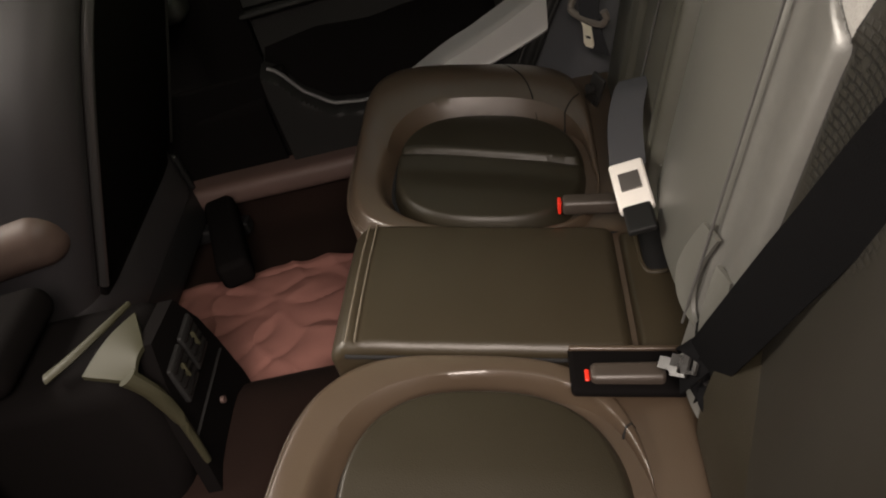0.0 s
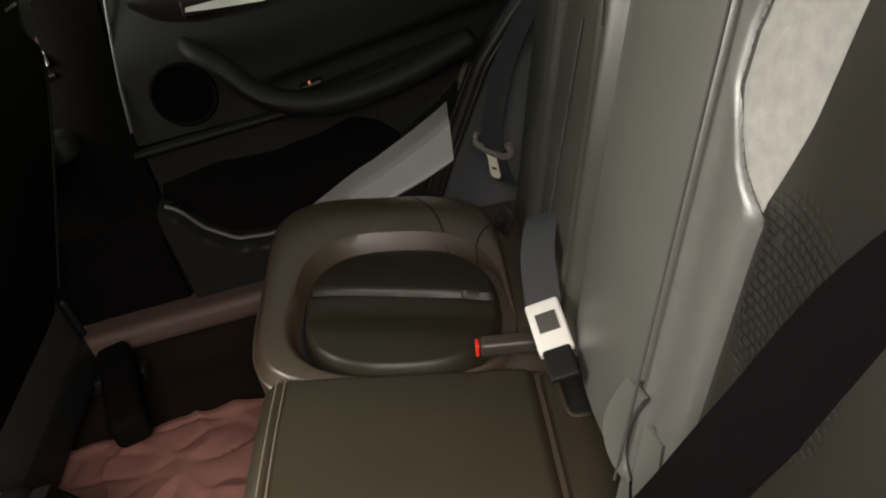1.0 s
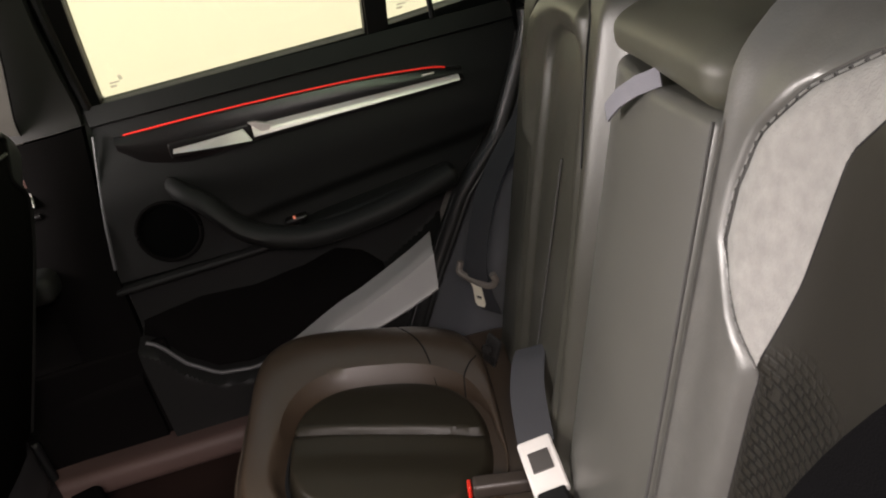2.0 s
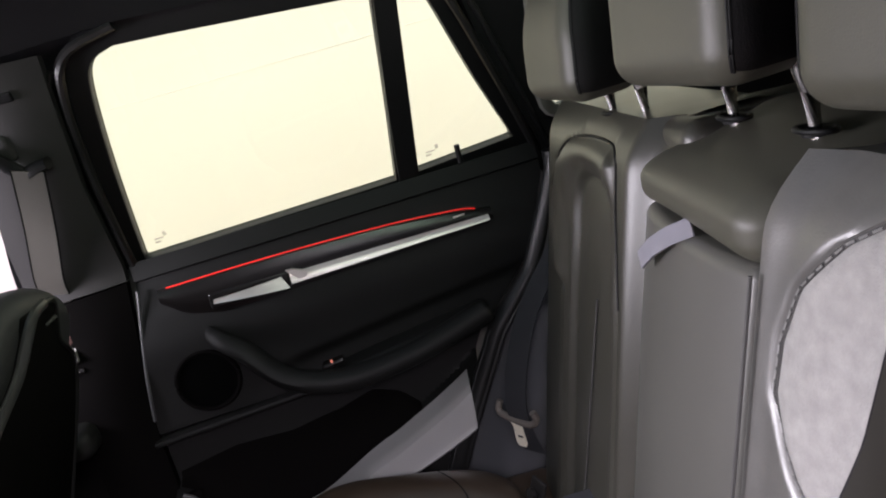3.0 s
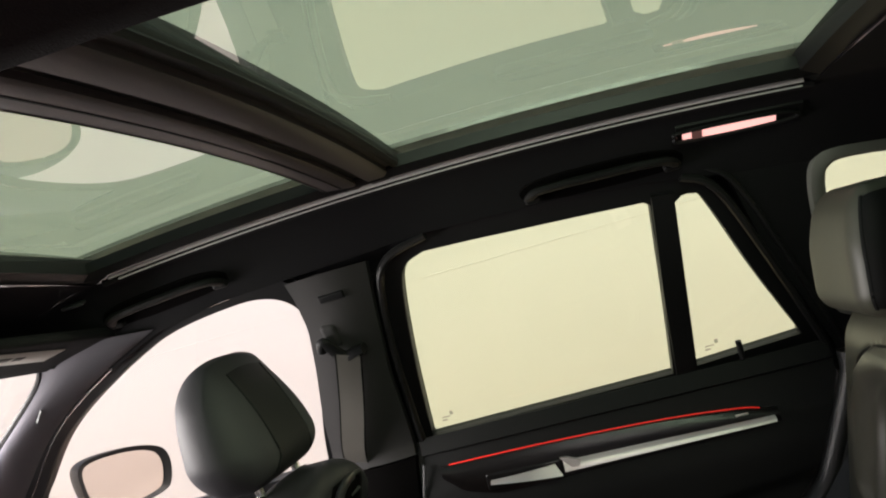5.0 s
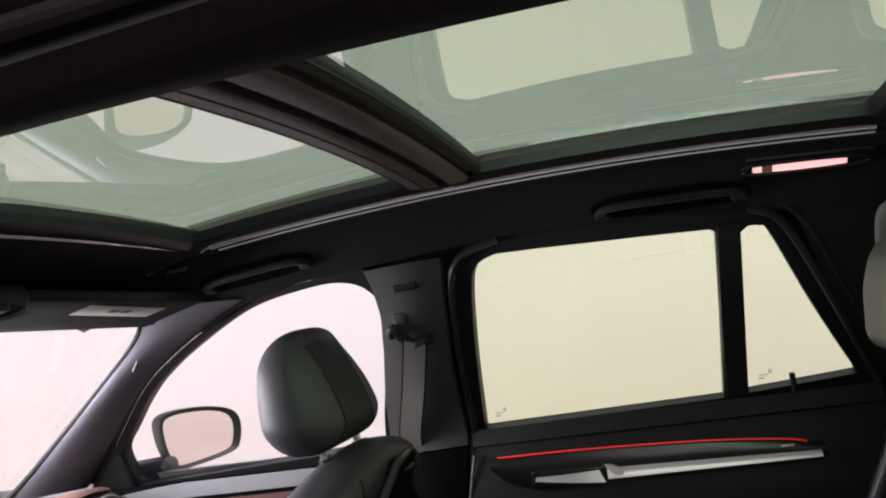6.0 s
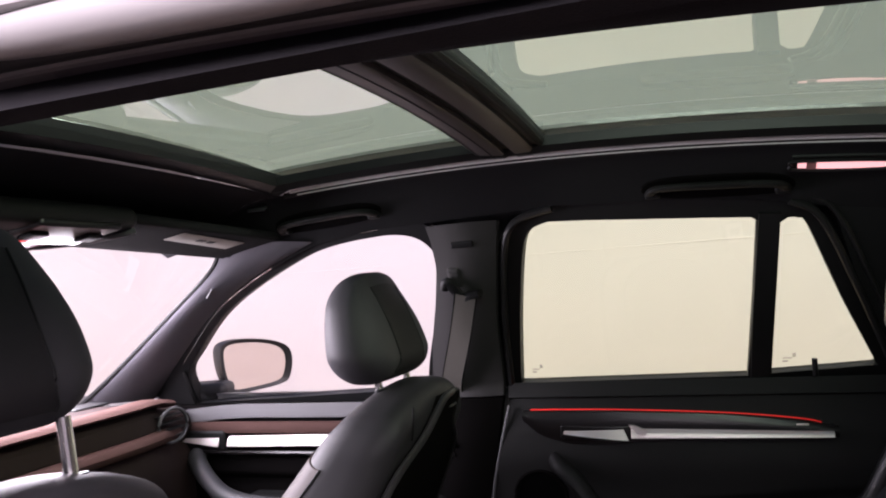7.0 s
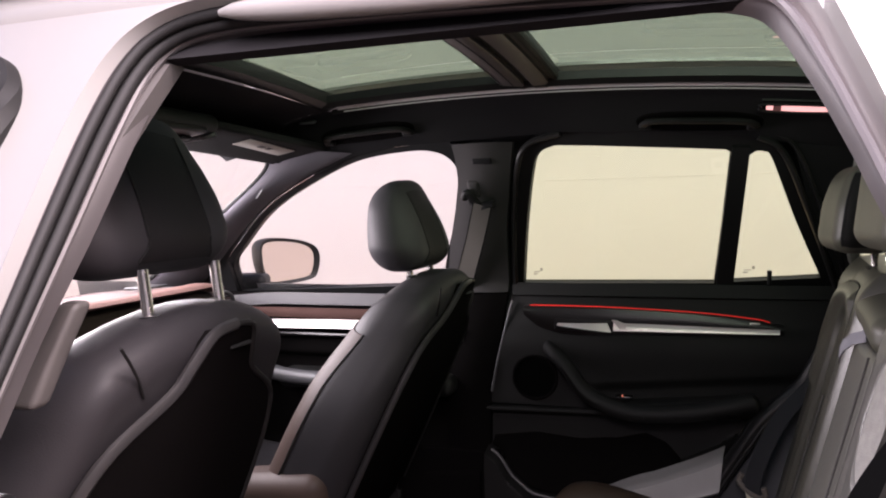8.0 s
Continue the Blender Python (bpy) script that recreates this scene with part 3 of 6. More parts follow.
part("lock_pin", cyl((0.436, 0.705, 1.060), (0.436, 0.701, 1.092), 0.005), PLASTIC, rdoor)
for x0, z0 in ((-0.100, 1.078), (0.388, 1.086)):
    for k, (dx, w, h) in enumerate(((0.0, 0.010, 0.004), (0.004, 0.016, 0.003), (0.016, 0.006, 0.009))):
        c = side(x0 + dx, z0 + 0.006 * k, 0.0165)
        part("etched_mark", rbox((w, 0.001, h), 0.0004, n=(1, 1, 1), seg=1, f=at(*c, 28)), FROST, rdoor, "tiny etched pane marking")

XMIN = [(0.40, -0.222), (0.60, -0.225), (0.772, -0.213), (1.015, -0.158), (1.06, -0.150)]
XMAX = [(0.40, 0.215), (0.494, 0.255), (0.572, 0.296), (0.744, 0.40), (0.837, 0.493), (0.943, 0.547), (1.0, 0.574), (1.06, 0.578)]
LIP = [(-0.25, 0.66), (-0.19, 0.62), (-0.16, 0.571), (-0.11, 0.530), (-0.046, 0.520), (0.037, 0.534), (0.186, 0.586), (0.34, 0.673), (0.42, 0.73)]


def card_y(x, z):
    y = 0.706 + 0.14 * max(0.0, z - 0.955) - 0.008 * math.exp(-((z - 0.90) / 0.05) ** 2)
    crease = 0.80 + 0.10 * max(0.0, x - 0.02)
    y += 0.014 * smooth(crease + 0.012, crease - 0.012, z) * smooth(0.0, 0.08, x)
    y += 0.022 * smooth(0.750, 0.738, z)
    lip = value(LIP, x)
    return y - 0.070 * smooth(lip + 0.008, lip - 0.012, z)


def card(u, v):
    z = 0.40 + 0.655 * v
    a, b = value(XMIN, z), value(XMAX, z)
    x = a + (b - a) * u
    return Vector((x, card_y(x, z), z))


part("door_card", sheet(card, lin(0, 1, 70), lin(0, 1, 110), 0.03, (0, 1, 0)), SOFT, rdoor)
lip = [(x, value(LIP, x) + 0.016 * math.exp(-((x - 0.16) / 0.10) ** 2)) for x in lin(0.0, 0.358, 24)]
part("lower_ledge", sheet(lambda k, t: Vector((lip[int(k)][0] - 0.008 * t, 0.700 - 0.054 * min(t, 1) - 0.012 * max(0, t - 1), lip[int(k)][1] + 0.010 - 0.014 * t - (0.012 + 0.002 * k) * smooth(0.7, 2.0, t))), range(24), lin(0, 2.0, 14), 0.004, (0, 0.5, -1)), SILVERTRIM, rdoor, "pale satin grey lower ledge")
part("pocket_lip", tube([Vector((x, card_y(x, z + 0.02) - 0.048, z + 0.004)) for x, z in [(x, value(LIP, x)) for x in lin(-0.21, 0.0, 16)]], 0.004), GREYPLASTIC, rdoor, "dull grey pocket lip")
POCKET = [(-0.215, 0.660), (-0.10, 0.676), (0.0, 0.668), (0.096, 0.672), (0.165, 0.690), (0.214, 0.668), (0.245, 0.632)]
# near-black sheet stands in for the shade inside the pocket
part("pocket_recess", sheet(lambda x, t: Vector((x, card_y(x, 0.70) - 0.0025 - 0.03 * t * t, value(POCKET, x) + (min(value(LIP, x) + 0.012, value(POCKET, x) - 0.004) - value(POCKET, x)) * t)), lin(-0.212, 0.244, 40), lin(0, 1, 10), 0.003, (0, 1, 0)), DEEP, rdoor, "door pocket, its shade drawn as a black sheet")
part("pocket_shelf", rbox((0.60, 0.030, 0.010), 0.004, n=(10, 1, 1), f=at(0.075, 0.703, 0.746, 0, -1.5)), SOFT, rdoor)
part("belt_rail", sweep([Vector((x, 0.716, 1.048)) for x in lin(-0.155, 0.572, 12)], [(-0.020, 0.006), (0.006, 0.010), (0.012, -0.02), (-0.016, -0.03)]), SOFT, rdoor)

# decor: red light line, piano strip, aluminium strip and opener
RED = spline([(-0.108, 0.697, 1.004), (0.067, 0.690, 1.004), (0.272, 0.692, 0.996), (0.40, 0.695, 0.984), (0.437, 0.697, 0.976)], 8)
part("light_strip", tube([p - Vector((0, 0.003, 0)) for p in RED], 0.0015), REDGLOW, rdoor, "thin glowing red light strip")


def decor(t, w):
    x = -0.125 + 0.590 * t
    top = value([(-0.13, 1.002), (0.07, 1.0), (0.27, 0.991), (0.40, 0.979), (0.47, 0.968)], x)
    bot = value([(-0.13, 0.985), (-0.09, 0.950), (-0.03, 0.934), (0.1, 0.938), (0.47, 0.948)], x)
    return Vector((x, 0.695 - 0.006 * math.sin(math.pi * w), top + (bot - top) * w))


part("decor_panel", sheet(decor, lin(0, 1, 40), lin(0, 1, 8), 0.01, (0, 1, 0)), GLOSS, rdoor, "glossy black decor panel")
part("aluminium_strip", sheet(lambda t, w: Vector((0.094 + 0.362 * t, 0.680 + 0.010 * (1 - w) - 0.003 * math.sin(3.1 * w), 0.967 - (0.019 - 0.009 * t) * w - 0.006 * t)), lin(0, 1, 20), lin(0, 1, 3), 0.006, (0, 1, 0)), ALU, rdoor, "brushed aluminium trim strip")
opener = part("opener_recess", rbox((0.140, 0.010, 0.030), 0.005, n=(4, 1, 2), f=at(0.022, 0.692, 0.958, 0, 1)), GLOSS, rdoor, "dark opener recess")
part("opener_lever", sheet(lambda t, w: Vector((-0.038 + 0.118 * t + 0.010 * w * t, 0.668 + 0.010 * (1 - w) - 0.005 * math.sin(math.pi * t), 0.966 - 0.003 * (1 - t) - (0.004 + 0.016 * t) * w)), lin(0, 1, 14), lin(0, 1, 4), 0.005, (0, 1, 0)), ALU, opener, "aluminium door opener lever")
part("strip_hook", panel([[(0.090, 0.974), (0.102, 0.973), (0.126, 0.962), (0.120, 0.950), (0.110, 0.951)]], lambda x, z: Vector((x, 0.6805, z)), 0.008, (0, 1, 0)), ALU, rdoor, "angled front end of the trim strip")
part("badge", rbox((0.022, 0.002, 0.004), 0.001, n=(1, 1, 1), seg=1, f=at(0.405, 0.688, 0.973)), ALU, rdoor, "tiny bright badge")

# armrest with pull
ARM = spline([(-0.066, 0.700, 0.900), (-0.050, 0.672, 0.893), (-0.012, 0.655, 0.862), (0.030, 0.647, 0.808), (0.090, 0.642, 0.776), (0.163, 0.643, 0.764), (0.28, 0.648, 0.774), (0.40, 0.662, 0.800)], 6)
part("door_pull", sweep([Vector(p) for p in ARM], lambda t: ring(0.013 + 0.012 * smooth(0.0, 0.4, t), 0.017 + 0.004 * smooth(0.3, 0.7, t), 12)), SOFT, rdoor, "curved black pull running into armrest")
part("armrest", rbox((0.30, 0.070, 0.040), 0.016, n=(6, 2, 2), f=lambda p: Vector((0.265 + p.x, 0.682 + p.y + 0.03 * p.x, 0.775 + p.z + 0.10 * p.x))), SOFT, rdoor)
part("armrest_seam", tube([(0.166, 0.625 + 0.0, 0.775), (0.166, 0.618, 0.762), (0.170, 0.625, 0.745)], 0.0015), RUBBER, rdoor)
sw = part("window_switch", rbox((0.040, 0.022, 0.010), 0.004, n=(2, 2, 1), f=at(0.118, 0.672, 0.792, 0, -4)), GLOSS, rdoor, "small window switch")
part("switch_lamp", rbox((0.004, 0.003, 0.006), 0.001, n=(1, 1, 1), seg=1, f=at(0.116, 0.663, 0.798)), emit("switch_glow", (1.0, 0.30, 0.18), 0.12), sw, "small red lit symbol")
spk = part("speaker_ring", tube([Vector((-0.100 + 0.054 * math.cos(a), 0.700, 0.822 + 0.054 * math.sin(a))) for a in lin(0, 2 * math.pi, 40)[:-1]], 0.004, 8, True), DEEP, rdoor, "round black speaker rim")
part("speaker_grille", disc((-0.100, 0.704, 0.822), 0.052, (0, -1, 0), 0.004, 40), mat("speaker_mesh", (0.0015, 0.0015, 0.0015), 0.85, spec=0.02, grain=1.0, grain_scale=500, cells=True), spk, "black speaker grille")
part("trim_edge", tube([Vector((x, 0.702, z)) for x, z in ((-0.155, 1.012), (-0.178, 0.93), (-0.196, 0.86), (-0.212, 0.78))], 0.003), GREYPLASTIC, rdoor, "thin pale edge of door card")
part("clip", rbox((0.006, 0.006, 0.010), 0.002, n=(1, 1, 1), seg=1, f=at(-0.216, 0.702, 0.738)), GREYPLASTIC, rdoor)
part("rear_seal", sweep([Vector((value(XMAX, z) + 0.012, 0.664, z + 0.012)) for z in lin(0.44, 1.03, 36)], ring(0.020, 0.017, 14)), SEALGLOSS, rdoor, "thick satin black door seal")
part("rear_seal_lip", tube([Vector((value(XMAX, z) + 0.024, 0.650, z + 0.012)) for z in lin(0.46, 1.02, 36)], 0.006), SEALGLOSS, rdoor, "outer lip of the door seal")
# highlight along the black seal, modelled as a grey thread
part("rear_seal_highlight", tube([Vector((value(XMAX, z) - 0.003, 0.656, z + 0.014)) for z in lin(0.50, 1.02, 30)], 0.0017), GREYPLASTIC, rdoor, "highlight of the seal, drawn as a thin pale thread")

# right side, front door
fdoor = thing("car_door", (-0.65, 0.70, 0.42), "closed black front car door with brown and aluminium trim", "car door", "doors of the far side")
outer = [(-1.10, 1.00), (-1.10, 1.03), (-0.94, 1.175), (-0.81, 1.272), (-0.68, 1.336), (-0.51, 1.395), (-0.37, 1.412), (-0.27, 1.408), (-0.215, 1.37),
         (-0.205, 1.31), (-0.24, 1.15), (-0.27, 1.02), (-0.28, 1.00)]
part("window_frame", panel([outer, [tuple(p) for p in WIN_F]], lambda x, z: side(x, z, 0.004), 0.03, (0, 1, 0.2)), PLASTIC, fdoor, "black window surround")
pane("drop_glass", [side(p[0], p[1], 0.02) for p in grow(WIN_F, 0.004)], CLEARGLASS, fdoor, label="clear pane")
part("window_seal", tube([side(p[0], p[1], 0.008) for p in grow(WIN_F, 0.003)], 0.0035, 6, True), RUBBER, fdoor)
part("frame_line", tube([side(p[0] - 0.004, p[1] + 0.012, -0.004) for p in WIN_F[6:32]], 0.0013), CHROME, fdoor, "thin bright frame line")
part("mirror_corner", panel([[(-1.10, 1.005), (-0.978, 1.010), (-0.972, 1.105), (-1.02, 1.075), (-1.09, 1.02)]], lambda x, z: side(x, z, -0.012), 0.012, (0, 1, 0.2)), PLASTIC, fdoor)


def fcard(x, v):
    z = 0.40 + 0.62 * v
    return Vector((x, 0.705 + 0.16 * max(0.0, z - 0.965) - 0.010 * math.exp(-((z - 0.93) / 0.02) ** 2) + 0.02 * smooth(0.86, 0.84, z) - 0.05 * smooth(0.62, 0.56, z), z))


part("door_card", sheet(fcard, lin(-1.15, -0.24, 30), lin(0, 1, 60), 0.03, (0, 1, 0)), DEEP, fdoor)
part("belt_pad", sweep([Vector((x, 0.712, 1.012 - 0.02 * smooth(-0.8, -1.1, x))) for x in lin(-1.12, -0.26, 20)], [(-0.028, 0.004), (0.010, 0.012), (0.014, -0.02), (-0.026, -0.030)]), mat("grey_belt_pad", (0.07, 0.068, 0.072), 0.55, grain=0.2, grain_scale=700, wear=0.1), fdoor, "dark grey padded belt rail")
part("wood_strip", sheet(lambda x, w: Vector((x, 0.692 - 0.003 * math.sin(3.1 * w), 0.982 - 0.026 * w)), lin(-1.04, -0.28, 20), lin(0, 1, 4), 0.01, (0, 1, 0)), WOOD, fdoor, "brown decor strip")
part("aluminium_strip", sheet(lambda x, w: Vector((x, 0.678 + 0.012 * (1 - w) - 0.003 * math.sin(3.1 * w), 0.953 - 0.004 * smooth(-0.6, -0.85, x) - 0.022 * w)), lin(-0.850, -0.28, 20), lin(0, 1, 3), 0.008, (0, 1, 0)), ALU, fdoor, "brushed aluminium trim strip")
fop = part("opener_recess", rbox((0.15, 0.016, 0.05), 0.012, n=(4, 1, 2), f=at(-0.935, 0.694, 0.938)), PLASTIC, fdoor)
part("opener_lever", sheet(lambda t, w: Vector((-0.975 + 0.10 * t, 0.676 + 0.012 * (1 - w), 0.950 - 0.004 * (1 - t) - (0.008 + 0.016 * t) * w)), lin(0, 1, 10), lin(0, 1, 3), 0.006, (0, 1, 0)), ALU, fop, "aluminium door opener lever")
part("lower_line", tube([Vector((x, 0.688, 0.912)) for x in lin(-1.06, -0.28, 12)], 0.005), GLOSS, fdoor)
part("door_pull", sweep([Vector(p) for p in spline([(-0.945, 0.70, 0.905), (-0.93, 0.672, 0.895), (-0.89, 0.655, 0.855), (-0.83, 0.65, 0.815), (-0.72, 0.65, 0.80), (-0.5, 0.655, 0.80)], 6)], ring(0.022, 0.020, 12)), GREYPLASTIC, fdoor, "curved dark grey pull")
part("armrest", rbox((0.5, 0.08, 0.05), 0.02, n=(6, 2, 2), f=at(-0.55, 0.68, 0.795)), SOFT, fdoor)

frame_back = thing("body_frame", (0.1, 0.70, 1.0), "black painted inner body frame behind the doors", "body frame", kind="structure")
edge_line = [(-1.12, 1.00), (-0.94, 1.19), (-0.80, 1.29), (-0.66, 1.36), (-0.50, 1.42), (-0.3, 1.44), (0.0, 1.44), (0.3, 1.43), (0.6, 1.40), (1.26, 1.27), (1.26, 1.00)]
part("frame", panel([edge_line] + [[tuple(p) for p in grow(lp, 0.012)] for lp in (WIN_F, WIN_R, WIN_Q, WIN_C)], lambda x, z: side(x, z, 0.040), 0.01, (0, 1, 0.2)), PLASTIC, frame_back)

# pillars of the right side
ap = thing("a_pillar_trim", (-0.9, 0.58, 1.05), "grey cloth windscreen pillar trim with small tag", "pillar trim", kind="structure")
WSE = spline([(-0.725, 0.515, 1.392), (-0.745, 0.522, 1.345), (-0.885, 0.548, 1.249), (-1.09, 0.588, 1.118), (-1.22, 0.61, 1.04)], 6)
WDE = spline([side(-0.50, 1.384, -0.02), side(-0.66, 1.325, -0.02), side(-0.80, 1.255, -0.02), side(-0.93, 1.160, -0.02), side(-1.09, 1.035, -0.02)], 6)


def pillar(k, t):
    a, b = WSE[int(k)], WDE[int(k)]
    p = a.lerp(b, t)
    return p + Vector((0.35, -0.75, 0.1)) * 0.035 * math.sin(math.pi * t) ** 0.8


part("trim", sheet(pillar, range(len(WSE)), lin(0, 1, 10), 0.012, (-0.3, 0.6, 0)), APILLAR, ap)
part("backing", sheet(lambda k, t: WSE[int(k)].lerp(WDE[int(k)] + Vector((0.0, 0.02, 0)), t) + Vector((-0.01, 0.02, 0)), range(len(WSE)), lin(0, 1.0, 4), 0.01, (-0.3, 0.6, 0)), PLASTIC, ap)
part("tag", rbox((0.034, 0.003, 0.011), 0.003, n=(2, 1, 1), f=at(-0.765, 0.532, 1.296, 0, -38, -25)), GREYPLASTIC, ap, "small embossed tag")
part("windscreen_seal", tube(WSE, 0.006), RUBBER, ap)

bp = thing("b_pillar_trim", (-0.2, 0.66, 0.45), "grey plastic centre pillar trim with belt guide", "pillar trim", kind="structure")


def bpil(u, z):
    a = value([(0.42, -0.34), (0.80, -0.33), (1.05, -0.325), (1.15, -0.30), (1.24, -0.268), (1.31, -0.247), (1.36, -0.245), (1.41, -0.25)], z)
    b = value([(0.42, -0.225), (0.77, -0.215), (1.04, -0.165), (1.2, -0.148), (1.32, -0.122), (1.41, -0.10)], z)
    p = side(a + (b - a) * u, z, -0.020) if z > 1.055 else Vector((a + (b - a) * u, 0.703 + 0.0 * z, z))
    p.y -= 0.016 * math.sin(math.pi * u)
    return p


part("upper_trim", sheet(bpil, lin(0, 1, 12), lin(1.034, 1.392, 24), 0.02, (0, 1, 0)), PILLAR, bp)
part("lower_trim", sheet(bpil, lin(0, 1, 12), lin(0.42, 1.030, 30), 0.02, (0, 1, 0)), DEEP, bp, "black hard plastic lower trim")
part("slot", rbox((0.045, 0.006, 0.014), 0.004, n=(2, 1, 1), f=at(*(side(-0.178, 1.352, -0.036)), 28)), PLASTIC, bp, "small dark slot")
guide = part("belt_guide", sweep([side(x, z, -0.050) for x, z in spline([(-0.232, 1.268), (-0.222, 1.282), (-0.208, 1.262), (-0.196, 1.248), (-0.180, 1.252), (-0.160, 1.256)], 5)], lambda t: ring(0.008 + 0.004 * math.sin(math.pi * t), 0.007 + 0.008 * smooth(0.4, 0.9, t), 10), up=(0, 1, 0.3)), PLASTIC, bp, "black curved upper belt guide")
part("guide_boss", rbox((0.030, 0.020, 0.045), 0.009, n=(2, 2, 3), f=at(*(side(-0.208, 1.292, -0.030)), 28)), PILLAR, guide, "raised boss above the guide")
def selvedge(path, across, width, parent):
    a = Vector(across).normalized()
    for e in (1, -1):
        part("selvedge", tube([Vector(p) + a * e * width / 2 for p in path], 0.0014, 6), WEBBING, parent)


fb = thing("seat_belt", (-0.21, 0.66, 1.0), "grey-brown front seat belt hanging down the pillar", "seat belt", "front seat belts")
BELT = spline([side(-0.187, 1.252, -0.062), side(-0.222, 1.165, -0.060), side(-0.262, 1.08, -0.052), side(-0.280, 1.035, -0.036), Vector((-0.300, 0.690, 0.975))], 4)
part("webbing", strap(BELT, 0.044, (0.92, 0, -0.30)), FRONTWEB, fb)
selvedge(BELT, (0.92, 0, -0.30), 0.044, fb)

cp = thing("c_pillar_trim", (0.7, 0.62, 0.6), "black rear pillar trim round a small side window", "pillar trim", kind="structure")
outer = [(0.455, 1.40), (0.50, 1.25), (0.585, 1.05), (0.60, 0.60), (1.25, 0.60), (1.25, 1.26), (0.9, 1.33), (0.6, 1.375)]
part("trim", panel([outer, [tuple(p) for p in WIN_C]], lambda x, z: side(x, z, -0.012) if z > 0.95 else Vector((x, 0.77, z)), 0.03, (0, 1, 0.2)), HEADLINER, cp)
part("window_rim", sweep([side(p[0], p[1], -0.016) for p in WIN_C], ring(0.013, 0.009, 8), closed=True, up=(0, 1, 0)), mat("pale_grey_rim", (0.16, 0.16, 0.14), 0.6, wear=0.1), cp, "rounded grey window rim")
pane("side_glass", [side(p[0], p[1], 0.02) for p in WIN_C], SIDEGLASS, cp, label="tinted pane")
part("lower_cover", sheet(lambda z, u: Vector((value(XMAX, z) + 0.024 + 0.26 * u, 0.698 - 0.075 * smooth(0, 0.35, u) - 0.04 * u, z)), lin(0.40, 1.02, 30), lin(0, 1, 10), 0.01, (0, 1, 0)), mat("dark_blue_grey_plastic", (0.075, 0.077, 0.084), 0.5, grain=0.2, grain_scale=800, wear=0.1), cp, "dark blue-grey lower cover")

# ---- left side of the body: the open doorway ----
def left(x, z, off=0.0):
    return side(x, z, off, -1)


lbody = thing("body_side", (-0.1, -0.7, 0.3), "white painted car body side round the open rear doorway", "car body", kind="structure")
AP = spline([(-0.330, 0.42), (-0.290, 0.70), (-0.230, 0.93), (-0.200, 1.06), (-0.190, 1.16), (-0.178, 1.235), (-0.169, 1.31), (-0.160, 1.360), (-0.142, 1.386), (-0.105, 1.394),
             (-0.02, 1.396), (0.14, 1.390), (0.265, 1.383), (0.306, 1.377), (0.326, 1.362), (0.346, 1.322), (0.363, 1.279), (0.383, 1.225), (0.46, 1.05), (0.50, 0.95), (0.49, 0.86), (0.43, 0.74), (0.35, 0.60), (0.29, 0.42)], 5)
# the painted skin's edge of the same opening
OUT = spline([(-0.300, 0.40), (-0.260, 0.70), (-0.205, 0.93), (-0.200, 1.06), (-0.194, 1.16), (-0.193, 1.245), (-0.189, 1.325), (-0.176, 1.380), (-0.149, 1.410), (-0.100, 1.424),
              (-0.02, 1.422), (0.14, 1.416), (0.265, 1.409), (0.322, 1.400), (0.345, 1.380), (0.362, 1.334), (0.377, 1.286), (0.398, 1.230), (0.482, 1.05), (0.525, 0.95), (0.515, 0.855), (0.455, 0.73), (0.375, 0.59), (0.315, 0.40)], 5)
LWIN_F = [(x, z) for x, z in [tuple(p) for p in WIN_F]]
outer = [(-1.6, 0.30), (-1.6, 0.98), (-1.12, 1.03), (-0.94, 1.20), (-0.80, 1.30), (-0.66, 1.375), (-0.50, 1.425), (-0.3, 1.455), (0.0, 1.46), (0.3, 1.45), (0.7, 1.41), (1.3, 1.28), (1.3, 0.30)]
hole = [tuple(p) for p in OUT]


def lskin(x, z):
    if z > 1.055:
        return left(x, z, 0.055)
    return Vector((x, -(0.78 + 0.05 * math.sin(math.pi * min(1, max(0, (z - 0.3) / 0.75)))), z))


lw = [(x - 0.012, z + 0.004) for x, z in LWIN_F]
part("outer_panel", panel([outer, hole, lw], lskin, 0.012, (0, 1, -0.1)), PAINT, lbody, "white painted outer skin")
pane("front_window", [left(x, z, 0.040) for x, z in lw], CLEARGLASS, lbody, label="clear pane")
part("front_window_trim", tube([left(x, z, 0.058) for x, z in lw], 0.014, 8, True), RUBBER, lbody, "black window trim")
# doorway jamb: painted edge, seals, inner trim edge
def jamb(k, lift=0.0):
    """The jamb's line at k: 0 at the inner trim edge, 1 at the painted skin."""
    off = 0.055 * k + lift
    pts = []
    for a, b in zip(AP, OUT):
        x, z = a[0] + (b[0] - a[0]) * k, a[1] + (b[1] - a[1]) * k
        pts.append(left(x, z, off) if z > 1.055 else Vector((x, -(0.725 + off), z)))
    return pts


def band(a, b, i0=0, i1=None, sag=0.0):
    a, b = a[i0:i1], b[i0:i1]
    mid = lambda i, t: a[i].lerp(b[i], t) + Vector((0, 1, 0)) * sag * math.sin(math.pi * t)
    return sheet(lambda i, t: mid(int(i), t), range(len(a)), lin(0, 1, 6))


